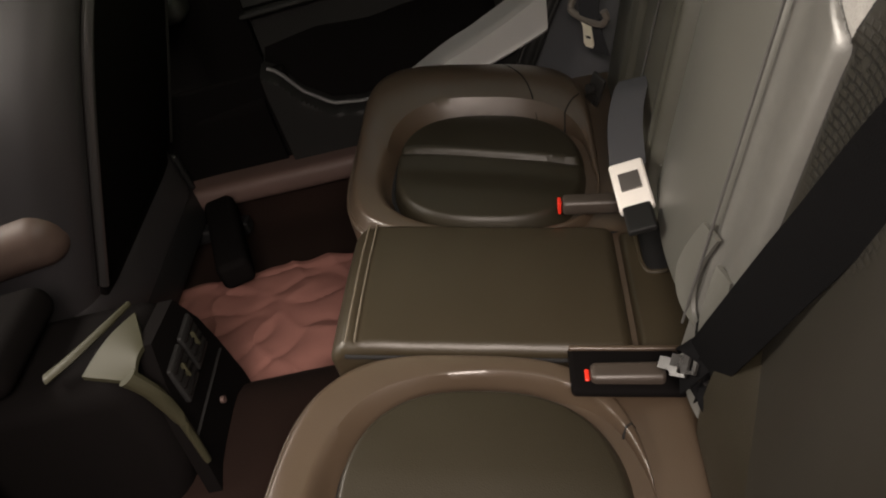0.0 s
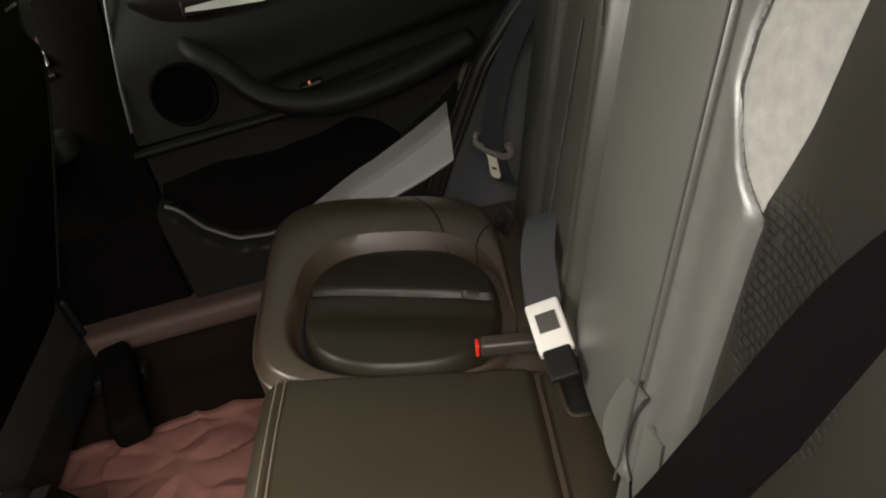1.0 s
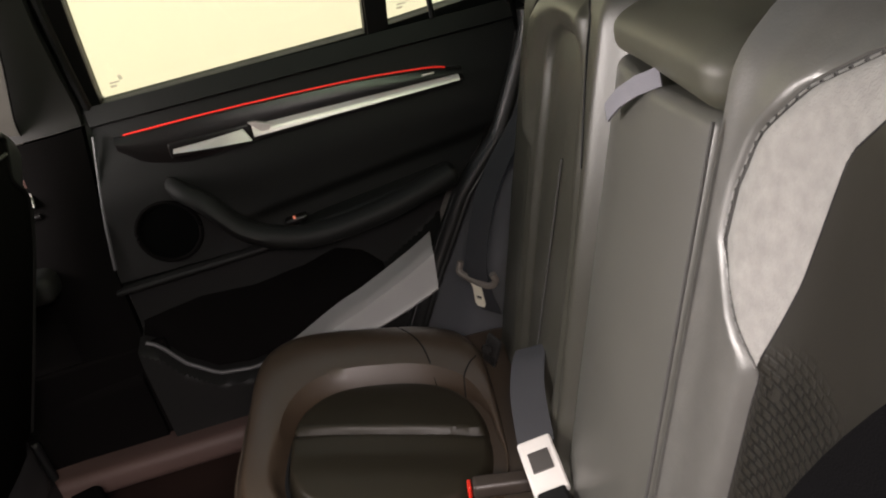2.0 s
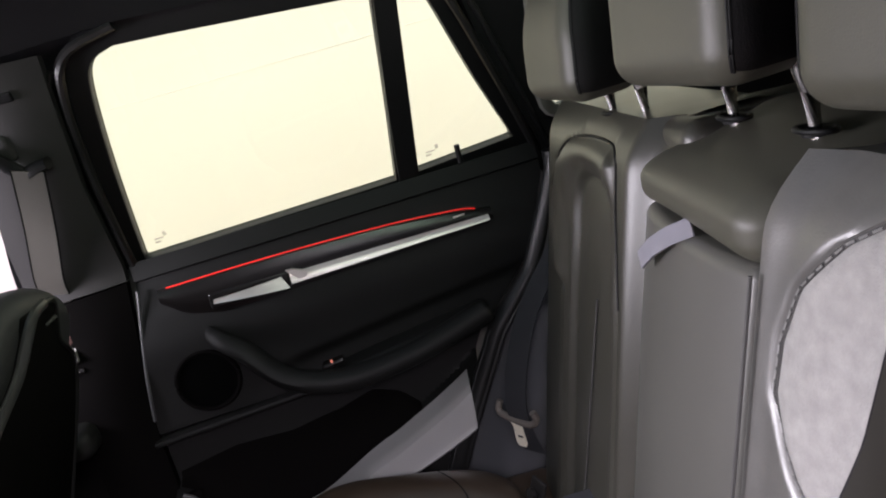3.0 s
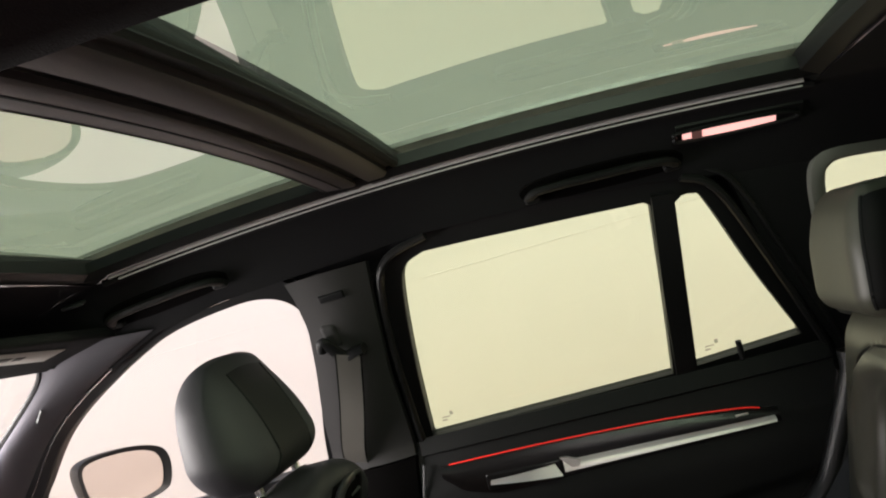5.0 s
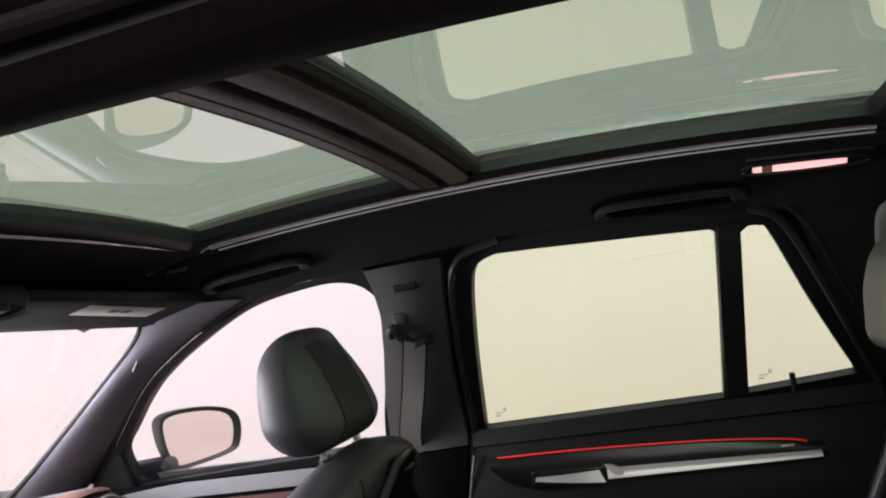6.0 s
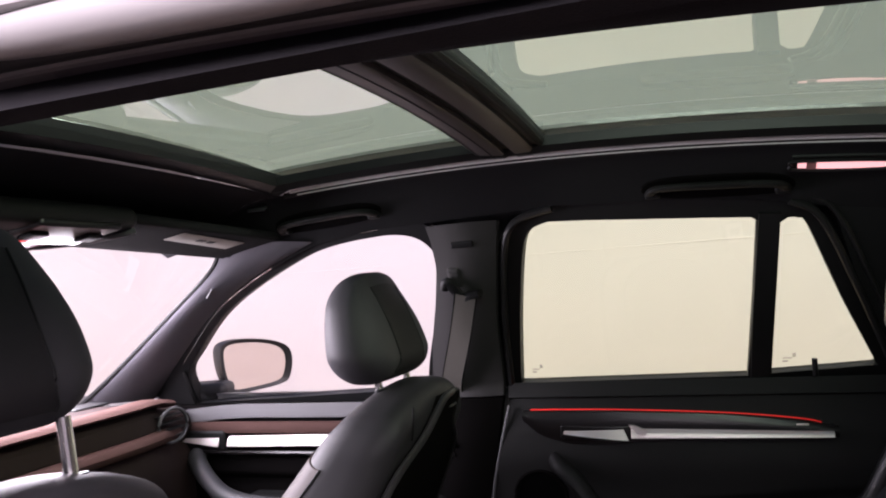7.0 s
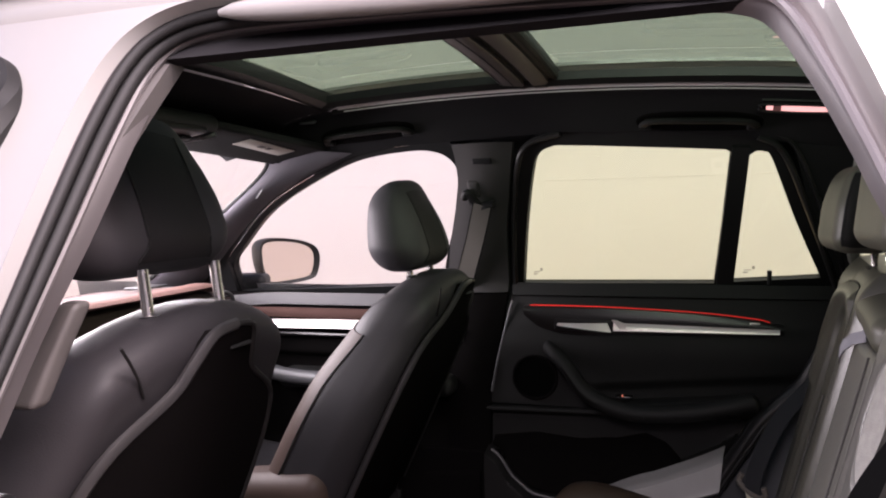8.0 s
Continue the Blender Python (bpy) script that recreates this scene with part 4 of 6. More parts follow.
CORNER = 13 * 5 - 2
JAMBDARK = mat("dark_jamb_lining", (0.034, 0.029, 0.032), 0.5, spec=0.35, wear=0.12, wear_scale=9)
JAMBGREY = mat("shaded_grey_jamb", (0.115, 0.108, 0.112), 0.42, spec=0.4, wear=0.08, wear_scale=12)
part("painted_edge", band(jamb(0.84), jamb(1.02, 0.004)), PAINT, lbody, "white painted door jamb edge")
part("painted_lip", sweep([p + Vector((0, -0.004, -0.006)) for p in jamb(0.82)[9 * 5 + 1:CORNER - 3]], lambda t: ring(0.003 + 0.009 * math.sin(math.pi * t) ** 0.6, 0.003 + 0.009 * math.sin(math.pi * t) ** 0.6, 10)), PAINT, lbody, "rounded white painted lip under the roof edge")
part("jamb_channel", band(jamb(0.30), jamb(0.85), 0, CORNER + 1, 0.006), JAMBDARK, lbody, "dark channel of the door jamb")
part("trim_edge", band(jamb(0.0), jamb(0.32), 0, 10 * 5, -0.002), mat("grey_brown_trim_edge", (0.036, 0.032, 0.032), 0.5, wear=0.12), lbody, "grey-brown inner trim edge")
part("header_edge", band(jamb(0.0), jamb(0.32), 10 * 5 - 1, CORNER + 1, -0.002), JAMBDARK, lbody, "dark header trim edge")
# shade on the white rear jamb is put into grey and pinkish tints
part("rear_jamb", band(jamb(0.40), jamb(0.85), CORNER, None, 0.004), mat("shaded_pinkish_jamb", (0.175, 0.158, 0.158), 0.4, wear=0.08, wear_scale=10), lbody, "rear jamb, its white paint tinted as shaded")
part("rear_trim_edge", band(jamb(0.0), jamb(0.42), CORNER, None, -0.004), JAMBGREY, lbody, "rear trim edge, tinted lilac-grey as shaded")
part("door_seal", tube(jamb(0.50)[:CORNER], 0.006, 10), RUBBER, lbody, "black rubber door seal")
part("door_seal", tube(jamb(0.72)[:CORNER], 0.005, 10), RUBBER, lbody, "black rubber door seal")
part("seal_lip", tube(jamb(0.34)[:CORNER], 0.0035, 8), mat("grey_seal_lip", (0.07, 0.065, 0.065), 0.55, wear=0.1), lbody)
part("seal_lip", tube(jamb(0.42)[CORNER:], 0.0035, 8), JAMBGREY, lbody)
part("roof_side", sheet(lambda x, t: left(x, 1.435 + 0.03 * t, 0.06) + Vector((0, 0.055 * t * t, 0.02 * t)), lin(-0.6, 1.2, 24), lin(0, 1, 6), 0.01, (0, 0, -1)), PAINT, lbody, "white painted roof rail")
part("inner_lining", sheet(lambda x, t: Vector((x, -(0.50 + 0.05 * t), 1.43 - 0.05 * t)), lin(-0.3, 0.5, 20), lin(0, 1, 4), 0.012, (0, -1, 0.3)), HEADLINER, lbody)

lbp = thing("b_pillar_trim", (-0.3, -0.66, 0.45), "dark grey centre pillar trim beside the open doorway", "pillar trim", kind="structure")


def lpil(u, z):
    b = value([(0.42, -0.335), (0.70, -0.295), (0.93, -0.236), (1.06, -0.206), (1.16, -0.196), (1.235, -0.184), (1.31, -0.175), (1.38, -0.150)], z)
    a = b - value([(0.42, 0.12), (1.0, 0.10), (1.4, 0.09)], z)
    p = left(a + (b - a) * u, z, -0.006) if z > 1.055 else Vector((a + (b - a) * u, -0.715, z))
    p.y += 0.028 * math.sin(math.pi * min(1, u * 1.2)) * (1 if u < 0.83 else 0.2)
    return p


part("trim", sheet(lpil, lin(0, 1, 14), lin(0.42, 1.38, 40), 0.02, (0, -1, 0)), mat("grey_brown_pillar_trim", (0.060, 0.055, 0.053), 0.6, grain=0.3, grain_scale=900, wear=0.12), lbp)
part("belt_cover", rbox((0.030, 0.02, 0.085), 0.007, n=(2, 2, 4), f=lambda p: Vector((-0.228 + p.x * (0.75 + 4 * max(0, -p.z)) + 0.30 * p.z, -0.625 + p.y + 0.35 * p.z, 1.138 + p.z))), mat("grey_brown_cover", (0.060, 0.055, 0.053), 0.55, grain=0.3, grain_scale=900, wear=0.1), lbp, "grey belt anchor cover")
part("belt_slot", rbox((0.05, 0.03, 0.07), 0.008, n=(2, 2, 2), f=lambda p: Vector((-0.262 + p.x + 0.2 * p.z, -0.665 + p.y - 0.3 * p.z, 1.00 + p.z))), PLASTIC, lbp)

ap2 = thing("a_pillar_trim", (-0.9, -0.58, 1.05), "grey cloth windscreen pillar trim", "pillar trim", kind="structure")
part("trim", sheet(lambda k, t: Vector((pillar(k, t).x, -pillar(k, t).y, pillar(k, t).z)), range(len(WSE)), lin(0, 1, 10), 0.012, (-0.3, -0.6, 0)), APILLAR, ap2)
cp2 = thing("c_pillar_trim", (0.8, -0.62, 0.6), "black rear pillar trim round a small side window", "pillar trim", kind="structure")
lo = [(0.40, 1.40), (0.40, 1.23), (0.49, 1.05), (0.52, 0.94), (0.60, 0.60), (1.25, 0.60), (1.25, 1.26), (0.9, 1.33), (0.6, 1.375)]
part("trim", panel([lo, [tuple(p) for p in WIN_C]], lambda x, z: left(x, z, -0.004) if z > 0.95 else Vector((x, -0.77, z)), 0.02, (0, -1, 0.2)), HEADLINER, cp2)
pane("side_glass", [left(p[0], p[1], 0.03) for p in WIN_C], SIDEGLASS, cp2, label="tinted pane")

# ---- tail, windscreen, right outer skin ----
tail = thing("tailgate", (1.3, 0, 0.5), "closed tailgate with tinted rear window", "tailgate", kind="structure")
TW = [(-0.52, 1.06), (-0.46, 1.33), (0.46, 1.33), (0.52, 1.06)]
part("panel", panel([[(-0.74, 0.33), (-0.74, 1.0), (-0.60, 1.40), (0.60, 1.40), (0.74, 1.0), (0.74, 0.33)], TW], lambda y, z: Vector((1.32 - 0.35 * max(0, z - 1.0), y, z)), 0.03, (1, 0, 0)), SOFT, tail)
pane("rear_window", [Vector((1.335 - 0.35 * max(0, z - 1.0), y, z)) for y, z in TW], SIDEGLASS, tail, label="tinted pane")
part("load_floor", rbox((0.66, 1.30, 0.03), 0.01, f=at(0.98, 0, 0.62)), CARPET, tail)
roofskin = thing("roof_panel", (0, 0, 1.55), "white painted outer roof skin round the glass roof", "car roof", kind="structure")
for s in (1, -1):
    part("skin", sheet(lambda x, t: Vector((x, s * (0.415 + 0.17 * t), roofz(x) + 0.016 - 0.06 * t * t)), lin(-0.80, 1.25, 30), lin(0, 1, 8), 0.006, (0, 0, 1)), PAINT, roofskin)
part("front_skin", sheet(lambda x, y: Vector((x, y, roofz(x) + 0.012 - 0.06 * smooth(-0.6, -0.85, x) + 0.02 * (1 - (y / 0.42) ** 2))), lin(-0.83, -0.52, 8), lin(-0.415, 0.415, 10), 0.006, (0, 0, 1)), PAINT, roofskin)
part("rear_skin", sheet(lambda x, y: Vector((x, y, roofz(x) + 0.012 - 0.06 * smooth(0.75, 1.25, x) + 0.02 * (1 - (y / 0.42) ** 2))), lin(0.60, 1.28, 10), lin(-0.415, 0.415, 10), 0.006, (0, 0, 1)), PAINT, roofskin)
rbody = thing("body_side", (0, 0.78, 0.3), "white painted outer skin of the far body side", "car body", kind="structure")
part("outer_panel", sheet(lambda x, z: Vector((x, 0.775 + 0.05 * math.sin(math.pi * (z - 0.3) / 0.75), z)), lin(-1.6, 1.3, 20), lin(0.30, 1.04, 10), 0.012, (0, -1, 0)), PAINT, rbody)
part("roof_side", sheet(lambda x, t: side(x, value(ROOF_SIDE, x) + 0.02 + 0.05 * t, 0.045) - Vector((0, 0.02 * t, 0)), lin(-0.8, 1.25, 24), lin(0, 1, 4), 0.01, (0, 0, 1)), PAINT, rbody)

bonnet = thing("bonnet", (-1.9, 0, 0.9), "white painted car bonnet and nose", "bonnet", kind="structure")
part("skin", sheet(lambda x, y: Vector((x, y, 0.99 - 0.10 * smooth(-1.5, -2.3, x) - 0.45 * smooth(-2.2, -2.42, x) - 0.06 * (y / 0.78) ** 4)), lin(-2.42, -1.46, 24), lin(-0.80, 0.80, 16), 0.01, (0, 0, -1)), PAINT, bonnet)
for s in (1, -1):
    part("wing", sheet(lambda x, z: Vector((x, s * (0.80 + 0.03 * math.sin(3.1 * (z - 0.3) / 0.65)) * (1 - 0.12 * smooth(-2.1, -2.42, x)), z)), lin(-2.42, -1.6, 12), lin(0.32, 0.90, 8), 0.01, (0, -s, 0)), PAINT, bonnet)
part("nose", sheet(lambda y, z: Vector((-2.43 + 0.06 * (y / 0.7) ** 2, y, z)), lin(-0.72, 0.72, 12), lin(0.28, 0.52, 6), 0.02, (1, 0, 0)), PAINT, bonnet)

ws = thing("windscreen", (-1.1, 0, 1.0), "clear laminated windscreen", "windscreen", kind="structure")


def screen(t, y):
    e = 0.520 + 0.10 * t
    yy = y * e
    return Vector((-0.765 - 0.64 * t + 0.09 * (y * y), yy, 1.412 - 0.012 * y * y - 0.40 * t))


glaze("glass_pane", sheet(screen, lin(0, 1.08, 10), lin(-1.1, 1.1, 16)), CLEARGLASS, ws)
part("top_seal", tube([screen(0, y) - Vector((0, 0, 0.004)) for y in lin(-1, 1, 24)], 0.009), RUBBER, ws)

# ---- dashboard ----
dash = thing("dashboard", (-1.1, 0, 0.6), "dark brown dashboard with lighter brown decor band", "dashboard")


def dashf(y, t):
    prof = [(-1.52, 0.985), (-1.30, 1.035), (-1.08, 1.055), (-0.955, 1.052), (-0.915, 1.030), (-0.905, 1.000), (-0.925, 0.965), (-0.905, 0.93), (-0.90, 0.80), (-0.98, 0.60), (-1.1, 0.45)]
    i = min(int(t), len(prof) - 2)
    a, b = prof[i], prof[i + 1]
    f = t - i
    bend = 0.05 * smooth(0.45, 0.66, abs(y))
    return Vector((a[0] + (b[0] - a[0]) * f - bend, y, a[1] + (b[1] - a[1]) * f - 0.025 * smooth(0.5, 0.66, abs(y))))


part("pad", sheet(dashf, lin(-0.69, 0.69, 40), lin(0, 10, 40)), DASH, dash)
part("decor_band", sweep([Vector((-0.902 - 0.05 * smooth(0.45, 0.66, abs(y)), y, 0.982 - 0.015 * smooth(0.5, 0.66, abs(y)))) for y in lin(-0.62, 0.62, 30)], ring(0.020, 0.017, 10)), WOOD, dash, "brown decor band")
part("upper_band", sweep([Vector((-0.935 - 0.05 * smooth(0.45, 0.66, abs(y)), y, 1.058 - 0.02 * smooth(0.5, 0.66, abs(y)))) for y in lin(-0.62, 0.62, 30)], ring(0.035, 0.010, 10)), WOOD, dash, "brown upper pad")
for y in (0.575, -0.575):
    v = part("air_vent", tube([Vector((-0.915, y + 0.048 * math.cos(a), 1.000 + 0.038 * math.sin(a))) for a in lin(0, 2 * math.pi, 30)[:-1]], 0.004, 8, True), GREYPLASTIC, dash, "oval air vent with grey rim")
    for k in range(4):
        part("slat", rbox((0.02, 0.084, 0.004), 0.0015, n=(1, 1, 1), seg=1, f=at(-0.925, y, 0.975 + 0.016 * k)), PLASTIC, v)
part("speaker_mesh", rbox((0.06, 0.10, 0.006), 0.003, n=(2, 2, 1), f=at(-1.10, 0.50, 1.056)), PLASTIC, dash)
wheel = thing("steering_wheel", (-0.80, -0.385, 0.92), "black leather steering wheel behind the front seat", "steering wheel")
wm = pose(-0.78, -0.385, 0.93, 0, 62, 0)
part("rim", tube([wm @ Vector((0.185 * math.cos(a), 0.185 * math.sin(a), 0)) for a in lin(0, 2 * math.pi, 40)[:-1]], 0.015, 10, True), LEATHER, wheel)
part("hub", rbox((0.15, 0.16, 0.05), 0.024, f=lambda p: wm @ p), PLASTIC, wheel)
for a in (0, 180, 270):
    part("spoke", cyl(wm @ Vector((0.06 * math.cos(radians(a + 90)), 0.06 * math.sin(radians(a + 90)), 0)), wm @ Vector((0.18 * math.cos(radians(a + 90)), 0.18 * math.sin(radians(a + 90)), 0)), 0.014), PLASTIC, wheel)

# ---- centre console ----
con = thing("center_console", (-0.5, 0, 0.34), "black centre console with rear air vents and olive side trims", "console")
part("body", rbox((0.70, 0.17, 0.30), 0.035, n=(6, 3, 4), f=lambda p: Vector((-0.62 + p.x - 0.05 * smooth(0, -0.15, p.z) * (1 if p.x > 0.3 else 0), p.y * (1 + 0.15 * smooth(0.15, -0.15, p.z)), 0.475 + p.z))), DEEP, con)
part("armrest_lid", rbox((0.30, 0.17, 0.050), 0.022, n=(4, 3, 2), f=at(-0.56, 0, 0.650, 0, -3)), DEEP, con, "black leather armrest lid")
part("rear_face", panel([spline([(-0.050, 0.650), (0.036, 0.640), (0.068, 0.575), (0.086, 0.515), (0.108, 0.42), (0.114, 0.352), (-0.094, 0.352), (-0.090, 0.413), (-0.080, 0.526), (-0.068, 0.60)], 1, True)], lambda y, z: Vector((-0.246 + 0.05 * (z - 0.5), y, z)), 0.02, (-1, 0, 0)), DEEP, con, "black rear face, wider below")
OLIVE = mat("olive_metallic_trim", (0.024, 0.023, 0.0135), 0.55, 0.0, spec=0.15, rough_var=0.06, wear=0.15)
part("side_trim", sheet(lambda t, w: Vector((-0.325 + 0.072 * t, -0.070 - 0.022 * t, 0.640 - 0.004 * t)).lerp(Vector((-0.276 + 0.028 * t, 0.012 - 0.062 * t, 0.652 - 0.002 * t)), w) + Vector((0, 0, 0.007 * math.sin(math.pi * w))), lin(0, 1, 14), lin(0, 1, 10), 0.006, (0, 0, -1)), OLIVE, con, "curved olive metallic corner trim")
part("side_trim", sweep([Vector(p) for p in spline([(-0.262, -0.088, 0.641), (-0.247, -0.086, 0.605), (-0.242, -0.083, 0.545), (-0.242, -0.088, 0.47)], 6)], lambda t: ring(0.004 + 0.006 * (1 - t), 0.005 + 0.008 * (1 - t), 10)), OLIVE, con, "olive metallic edge tapering downwards")
part("arch_trim", sweep([Vector(p) for p in spline([(-0.375, -0.062, 0.640), (-0.345, -0.045, 0.648), (-0.312, -0.005, 0.652), (-0.294, 0.036, 0.648)], 6)], lambda t: ring(0.010 - 0.006 * t, 0.004, 10)), OLIVE, con, "olive arch trim")
for s in (-1, 1):
    v = part("air_vent", rbox((0.008, 0.048, 0.060), 0.003, n=(1, 2, 2), f=at(-0.240, s * 0.027 - 0.004, 0.575)), RUBBER, con, "rear air vent")
    for k in range(4):
        part("slat", rbox((0.006, 0.042, 0.003), 0.001, n=(1, 1, 1), seg=1, f=at(-0.236, s * 0.027 - 0.004, 0.556 + 0.013 * k)), DEEP, v)
    part("vent_tab", rbox((0.008, 0.004, 0.024), 0.002, n=(1, 1, 1), seg=1, f=at(-0.234, s * 0.027 - 0.004, 0.580)), OLIVE, v, "bright vent tab")
part("wheel_knob", disc((-0.244, 0.010, 0.470), 0.005, (1, 0, 0), 0.005, 16), SILL, con, "small round knob")
part("panel_line", rbox((0.004, 0.15, 0.002), 0.0008, n=(1, 1, 1), seg=1, f=at(-0.243, 0, 0.505)), RUBBER, con)
for y in (-0.03, 0.03):
    part("cup_ring", tube([Vector((-0.66 + 0.04 * math.cos(a), y * 1.5 + 0.04 * math.sin(a), 0.652)) for a in lin(0, 2 * math.pi, 30)[:-1]], 0.004, 8, True), CHROME, con)

# ---- front seats ----
def lean(z):
    return -0.245 - 0.5 * (1.10 - z)


seat = thing("front_seat", (-0.45, 0.385, 0.36), "black leather front seat with hard back shell, headrest low", "car seat", "front seats")
CY = 0.385


def back(p):
    h = (p.z + 0.36) / 0.72
    w = 1.0 - 0.26 * smooth(0.55, 1.0, h)
    z = 0.405 + 0.715 * h - 0.055 * (abs(p.y) / 0.25) ** 2 * smooth(0.6, 1.0, h)
    th = 1.0 + 0.25 * (1 - h)
    x = lean(z) + p.x * th
    if p.x < 0:
        x -= 0.030 * smooth(0.10, 0.22, abs(p.y)) * smooth(1.0, 0.7, h)
    return Vector((x, CY + p.y * w, z))


part("backrest", rbox((0.135, 0.50, 0.72), 0.055, n=(2, 12, 18), seg=4, f=back), LEATHER, seat)


def rear_point(y, z, off=0.0):
    """A point of the backrest's rear face; y from the seat's middle."""
    h = (z - 0.405) / 0.715
    th = 1.0 + 0.25 * (1 - h)
    return Vector((lean(z) + 0.0675 * th + off, CY + y, z))


half = spline([(abs(y) if y < 0.05 else 0, z) for y, z in [(0.0, 1.096), (-0.036, 1.090), (-0.054, 1.062), (-0.074, 1.030), (-0.140, 0.990), (-0.170, 0.945), (-0.188, 0.87), (-0.198, 0.75), (-0.205, 0.58)]], 4)
shell_w = [(p[1], p[0]) for p in reversed(half)]


def shell(u, z):
    w = value(shell_w, z)
    return rear_point(u * w, z, 0.010 + 0.004 * (1 - u * u))


EDGE = mat("satin_black_edge", (0.020, 0.019, 0.019), 0.34, wear=0.1)
part("back_shell", sheet(shell, lin(-1, 1, 20), lin(0.58, 1.092, 50), 0.02, (-1, 0, 0)), DEEP, seat, "hard black back shell")
for s in (1, -1):
    part("shell_ridge", sweep([rear_point(s * p[0], p[1], 0.010) for p in half], ring(0.005, 0.007, 8) if s < 0 else ring(0.004, 0.004, 8)), EDGE if s < 0 else SOFT, seat, "rounded satin black shell edge")
    if s < 0:
        part("seam", tube([rear_point(s * y, z, 0.002) for y, z in spline([(0.172, 1.100), (0.150, 1.080), (0.128, 1.058), (0.110, 1.036)], 4)], 0.0016), RUBBER, seat)
part("shell_slot", rbox((0.004, 0.040, 0.005), 0.0015, n=(1, 1, 1), seg=1, f=at(*rear_point(0.02, 1.068, 0.014), 0, -27)), RUBBER, seat)
part("seat_cushion", rbox((0.54, 0.50, 0.17), 0.06, n=(8, 8, 2), seg=4, f=lambda p: Vector((-0.70 + p.x, CY + p.y, 0.525 + p.z - 0.10 * p.x + 0.02 * smooth(0.14, 0.22, abs(p.y)) * (1 if p.z > 0 else 0)))), LEATHER, seat)
# seat leather in a lighter tan that stands in for windscreen light
BOLSTER = mat("screen_lit_leather", (0.046, 0.031, 0.026), 0.52, spec=0.2, grain=0.2, grain_scale=420, wear=0.15, wear_scale=9, cells=True)


def bolster_edge(a, pz, off):
    c, d = math.cos(radians(a)), math.sin(radians(a))
    return back(Vector((-0.0125 - (0.055 + off) * d, -0.195 - (0.055 + off) * c, pz)))


part("front_bolster", sheet(lambda a, pz: bolster_edge(a, pz, 0.004), lin(20, 92, 12), lin(-0.14, 0.295, 24), 0.004, (1, 0.6, 0)), BOLSTER, seat, "leather bolster edge, browned as lit by the windscreen")
part("bolster_seam", tube([bolster_edge(19, pz, 0.0022) for pz in lin(-0.14, 0.295, 30)], 0.0018), RUBBER, seat)
part("cushion_bolster", rbox((0.34, 0.105, 0.085), 0.036, n=(8, 3, 2), seg=5, f=lambda p: Vector((-0.560 + p.x, CY - 0.220 + p.y, 0.690 + p.z + 0.12 * p.x))), BOLSTER, seat, "leather side bolster of the seat cushion, browned as lit")
part("seat_base", rbox((0.46, 0.46, 0.10), 0.02, n=(4, 4, 2), f=at(-0.66, CY, 0.425)), PLASTIC, seat, "black plastic seat base")
for s in (1, -1):
    part("seat_rail", rbox((0.52, 0.035, 0.03), 0.006, f=at(-0.60, CY + s * 0.19, 0.365)), PLASTIC, seat, "black floor rail")
    part("side_panel", rbox((0.36, 0.02, 0.12), 0.01, n=(4, 1, 3), f=at(-0.62, CY + s * 0.252, 0.47)), PLASTIC, seat, "black side cover")
part("rail_cover", rbox((0.060, 0.25, 0.055), 0.014, n=(2, 5, 2), f=at(-0.345, 0.465, 0.415, 0, 0, 18)), DEEP, seat, "black rail end cover")
part("lower_back", rbox((0.05, 0.40, 0.20), 0.015, n=(2, 4, 3), f=at(-0.475, CY, 0.50, 0, 20)), DEEP, seat, "black lower back cover")


def headrest(p):
    h = (p.z + 0.095) / 0.19
    w = 1.0 - 0.22 * smooth(0.25, 1.05, h) - 0.06 * smooth(0.3, 0.0, h)
    x = p.x * (1.0 - (0.72 * smooth(0.05, 1.1, h) if p.x > 0 else 0.10 * smooth(0.5, 1, h))) - 0.012 * (1 - (p.y / 0.13) ** 2) * (1 if p.x < 0 else -0.4)
    z = p.z - 0.020 * (abs(p.y) / 0.13) ** 2 * smooth(0.4, 1, h) - 0.14 * max(0.0, p.x) * smooth(0.5, 1.0, h)
    return Vector((-0.300 + x - 0.06 * p.z, CY + p.y * w, 1.215 + z))


far_head = part("headrest", rbox((0.115, 0.265, 0.19), 0.055, n=(4, 14, 10), seg=7, f=headrest), HEADSIDE, seat, "rounded black leather headrest")
HEAD = (0.115, 0.265, 0.19)
# same headrest leather, darkened for the shaded rear
COVER = mat("shaded_cover_leather", (0.017, 0.0158, 0.0165), 0.58, spec=0.17, grain=0.2, grain_scale=420, wear=0.2, wear_scale=9, cells=True)


def cover_edge(b):
    """Half the width of the rear cover at a height of the headrest."""
    return 0.054 + 0.012 * smooth(-0.02, 0.09, b) + 0.010 * smooth(-0.055, -0.085, b)


part("headrest_rear_cover", sheet(lambda a, b: headrest(on_rbox(HEAD, 0.055, (0.0575, a * cover_edge(b), b)) + Vector((0.0018, 0, 0.0004))), lin(-1, 1, 24), lin(-0.092, 0.0945, 30), 0.002, (-1, 0, 0)), COVER, far_head, "rear leather cover, darkened as shaded")
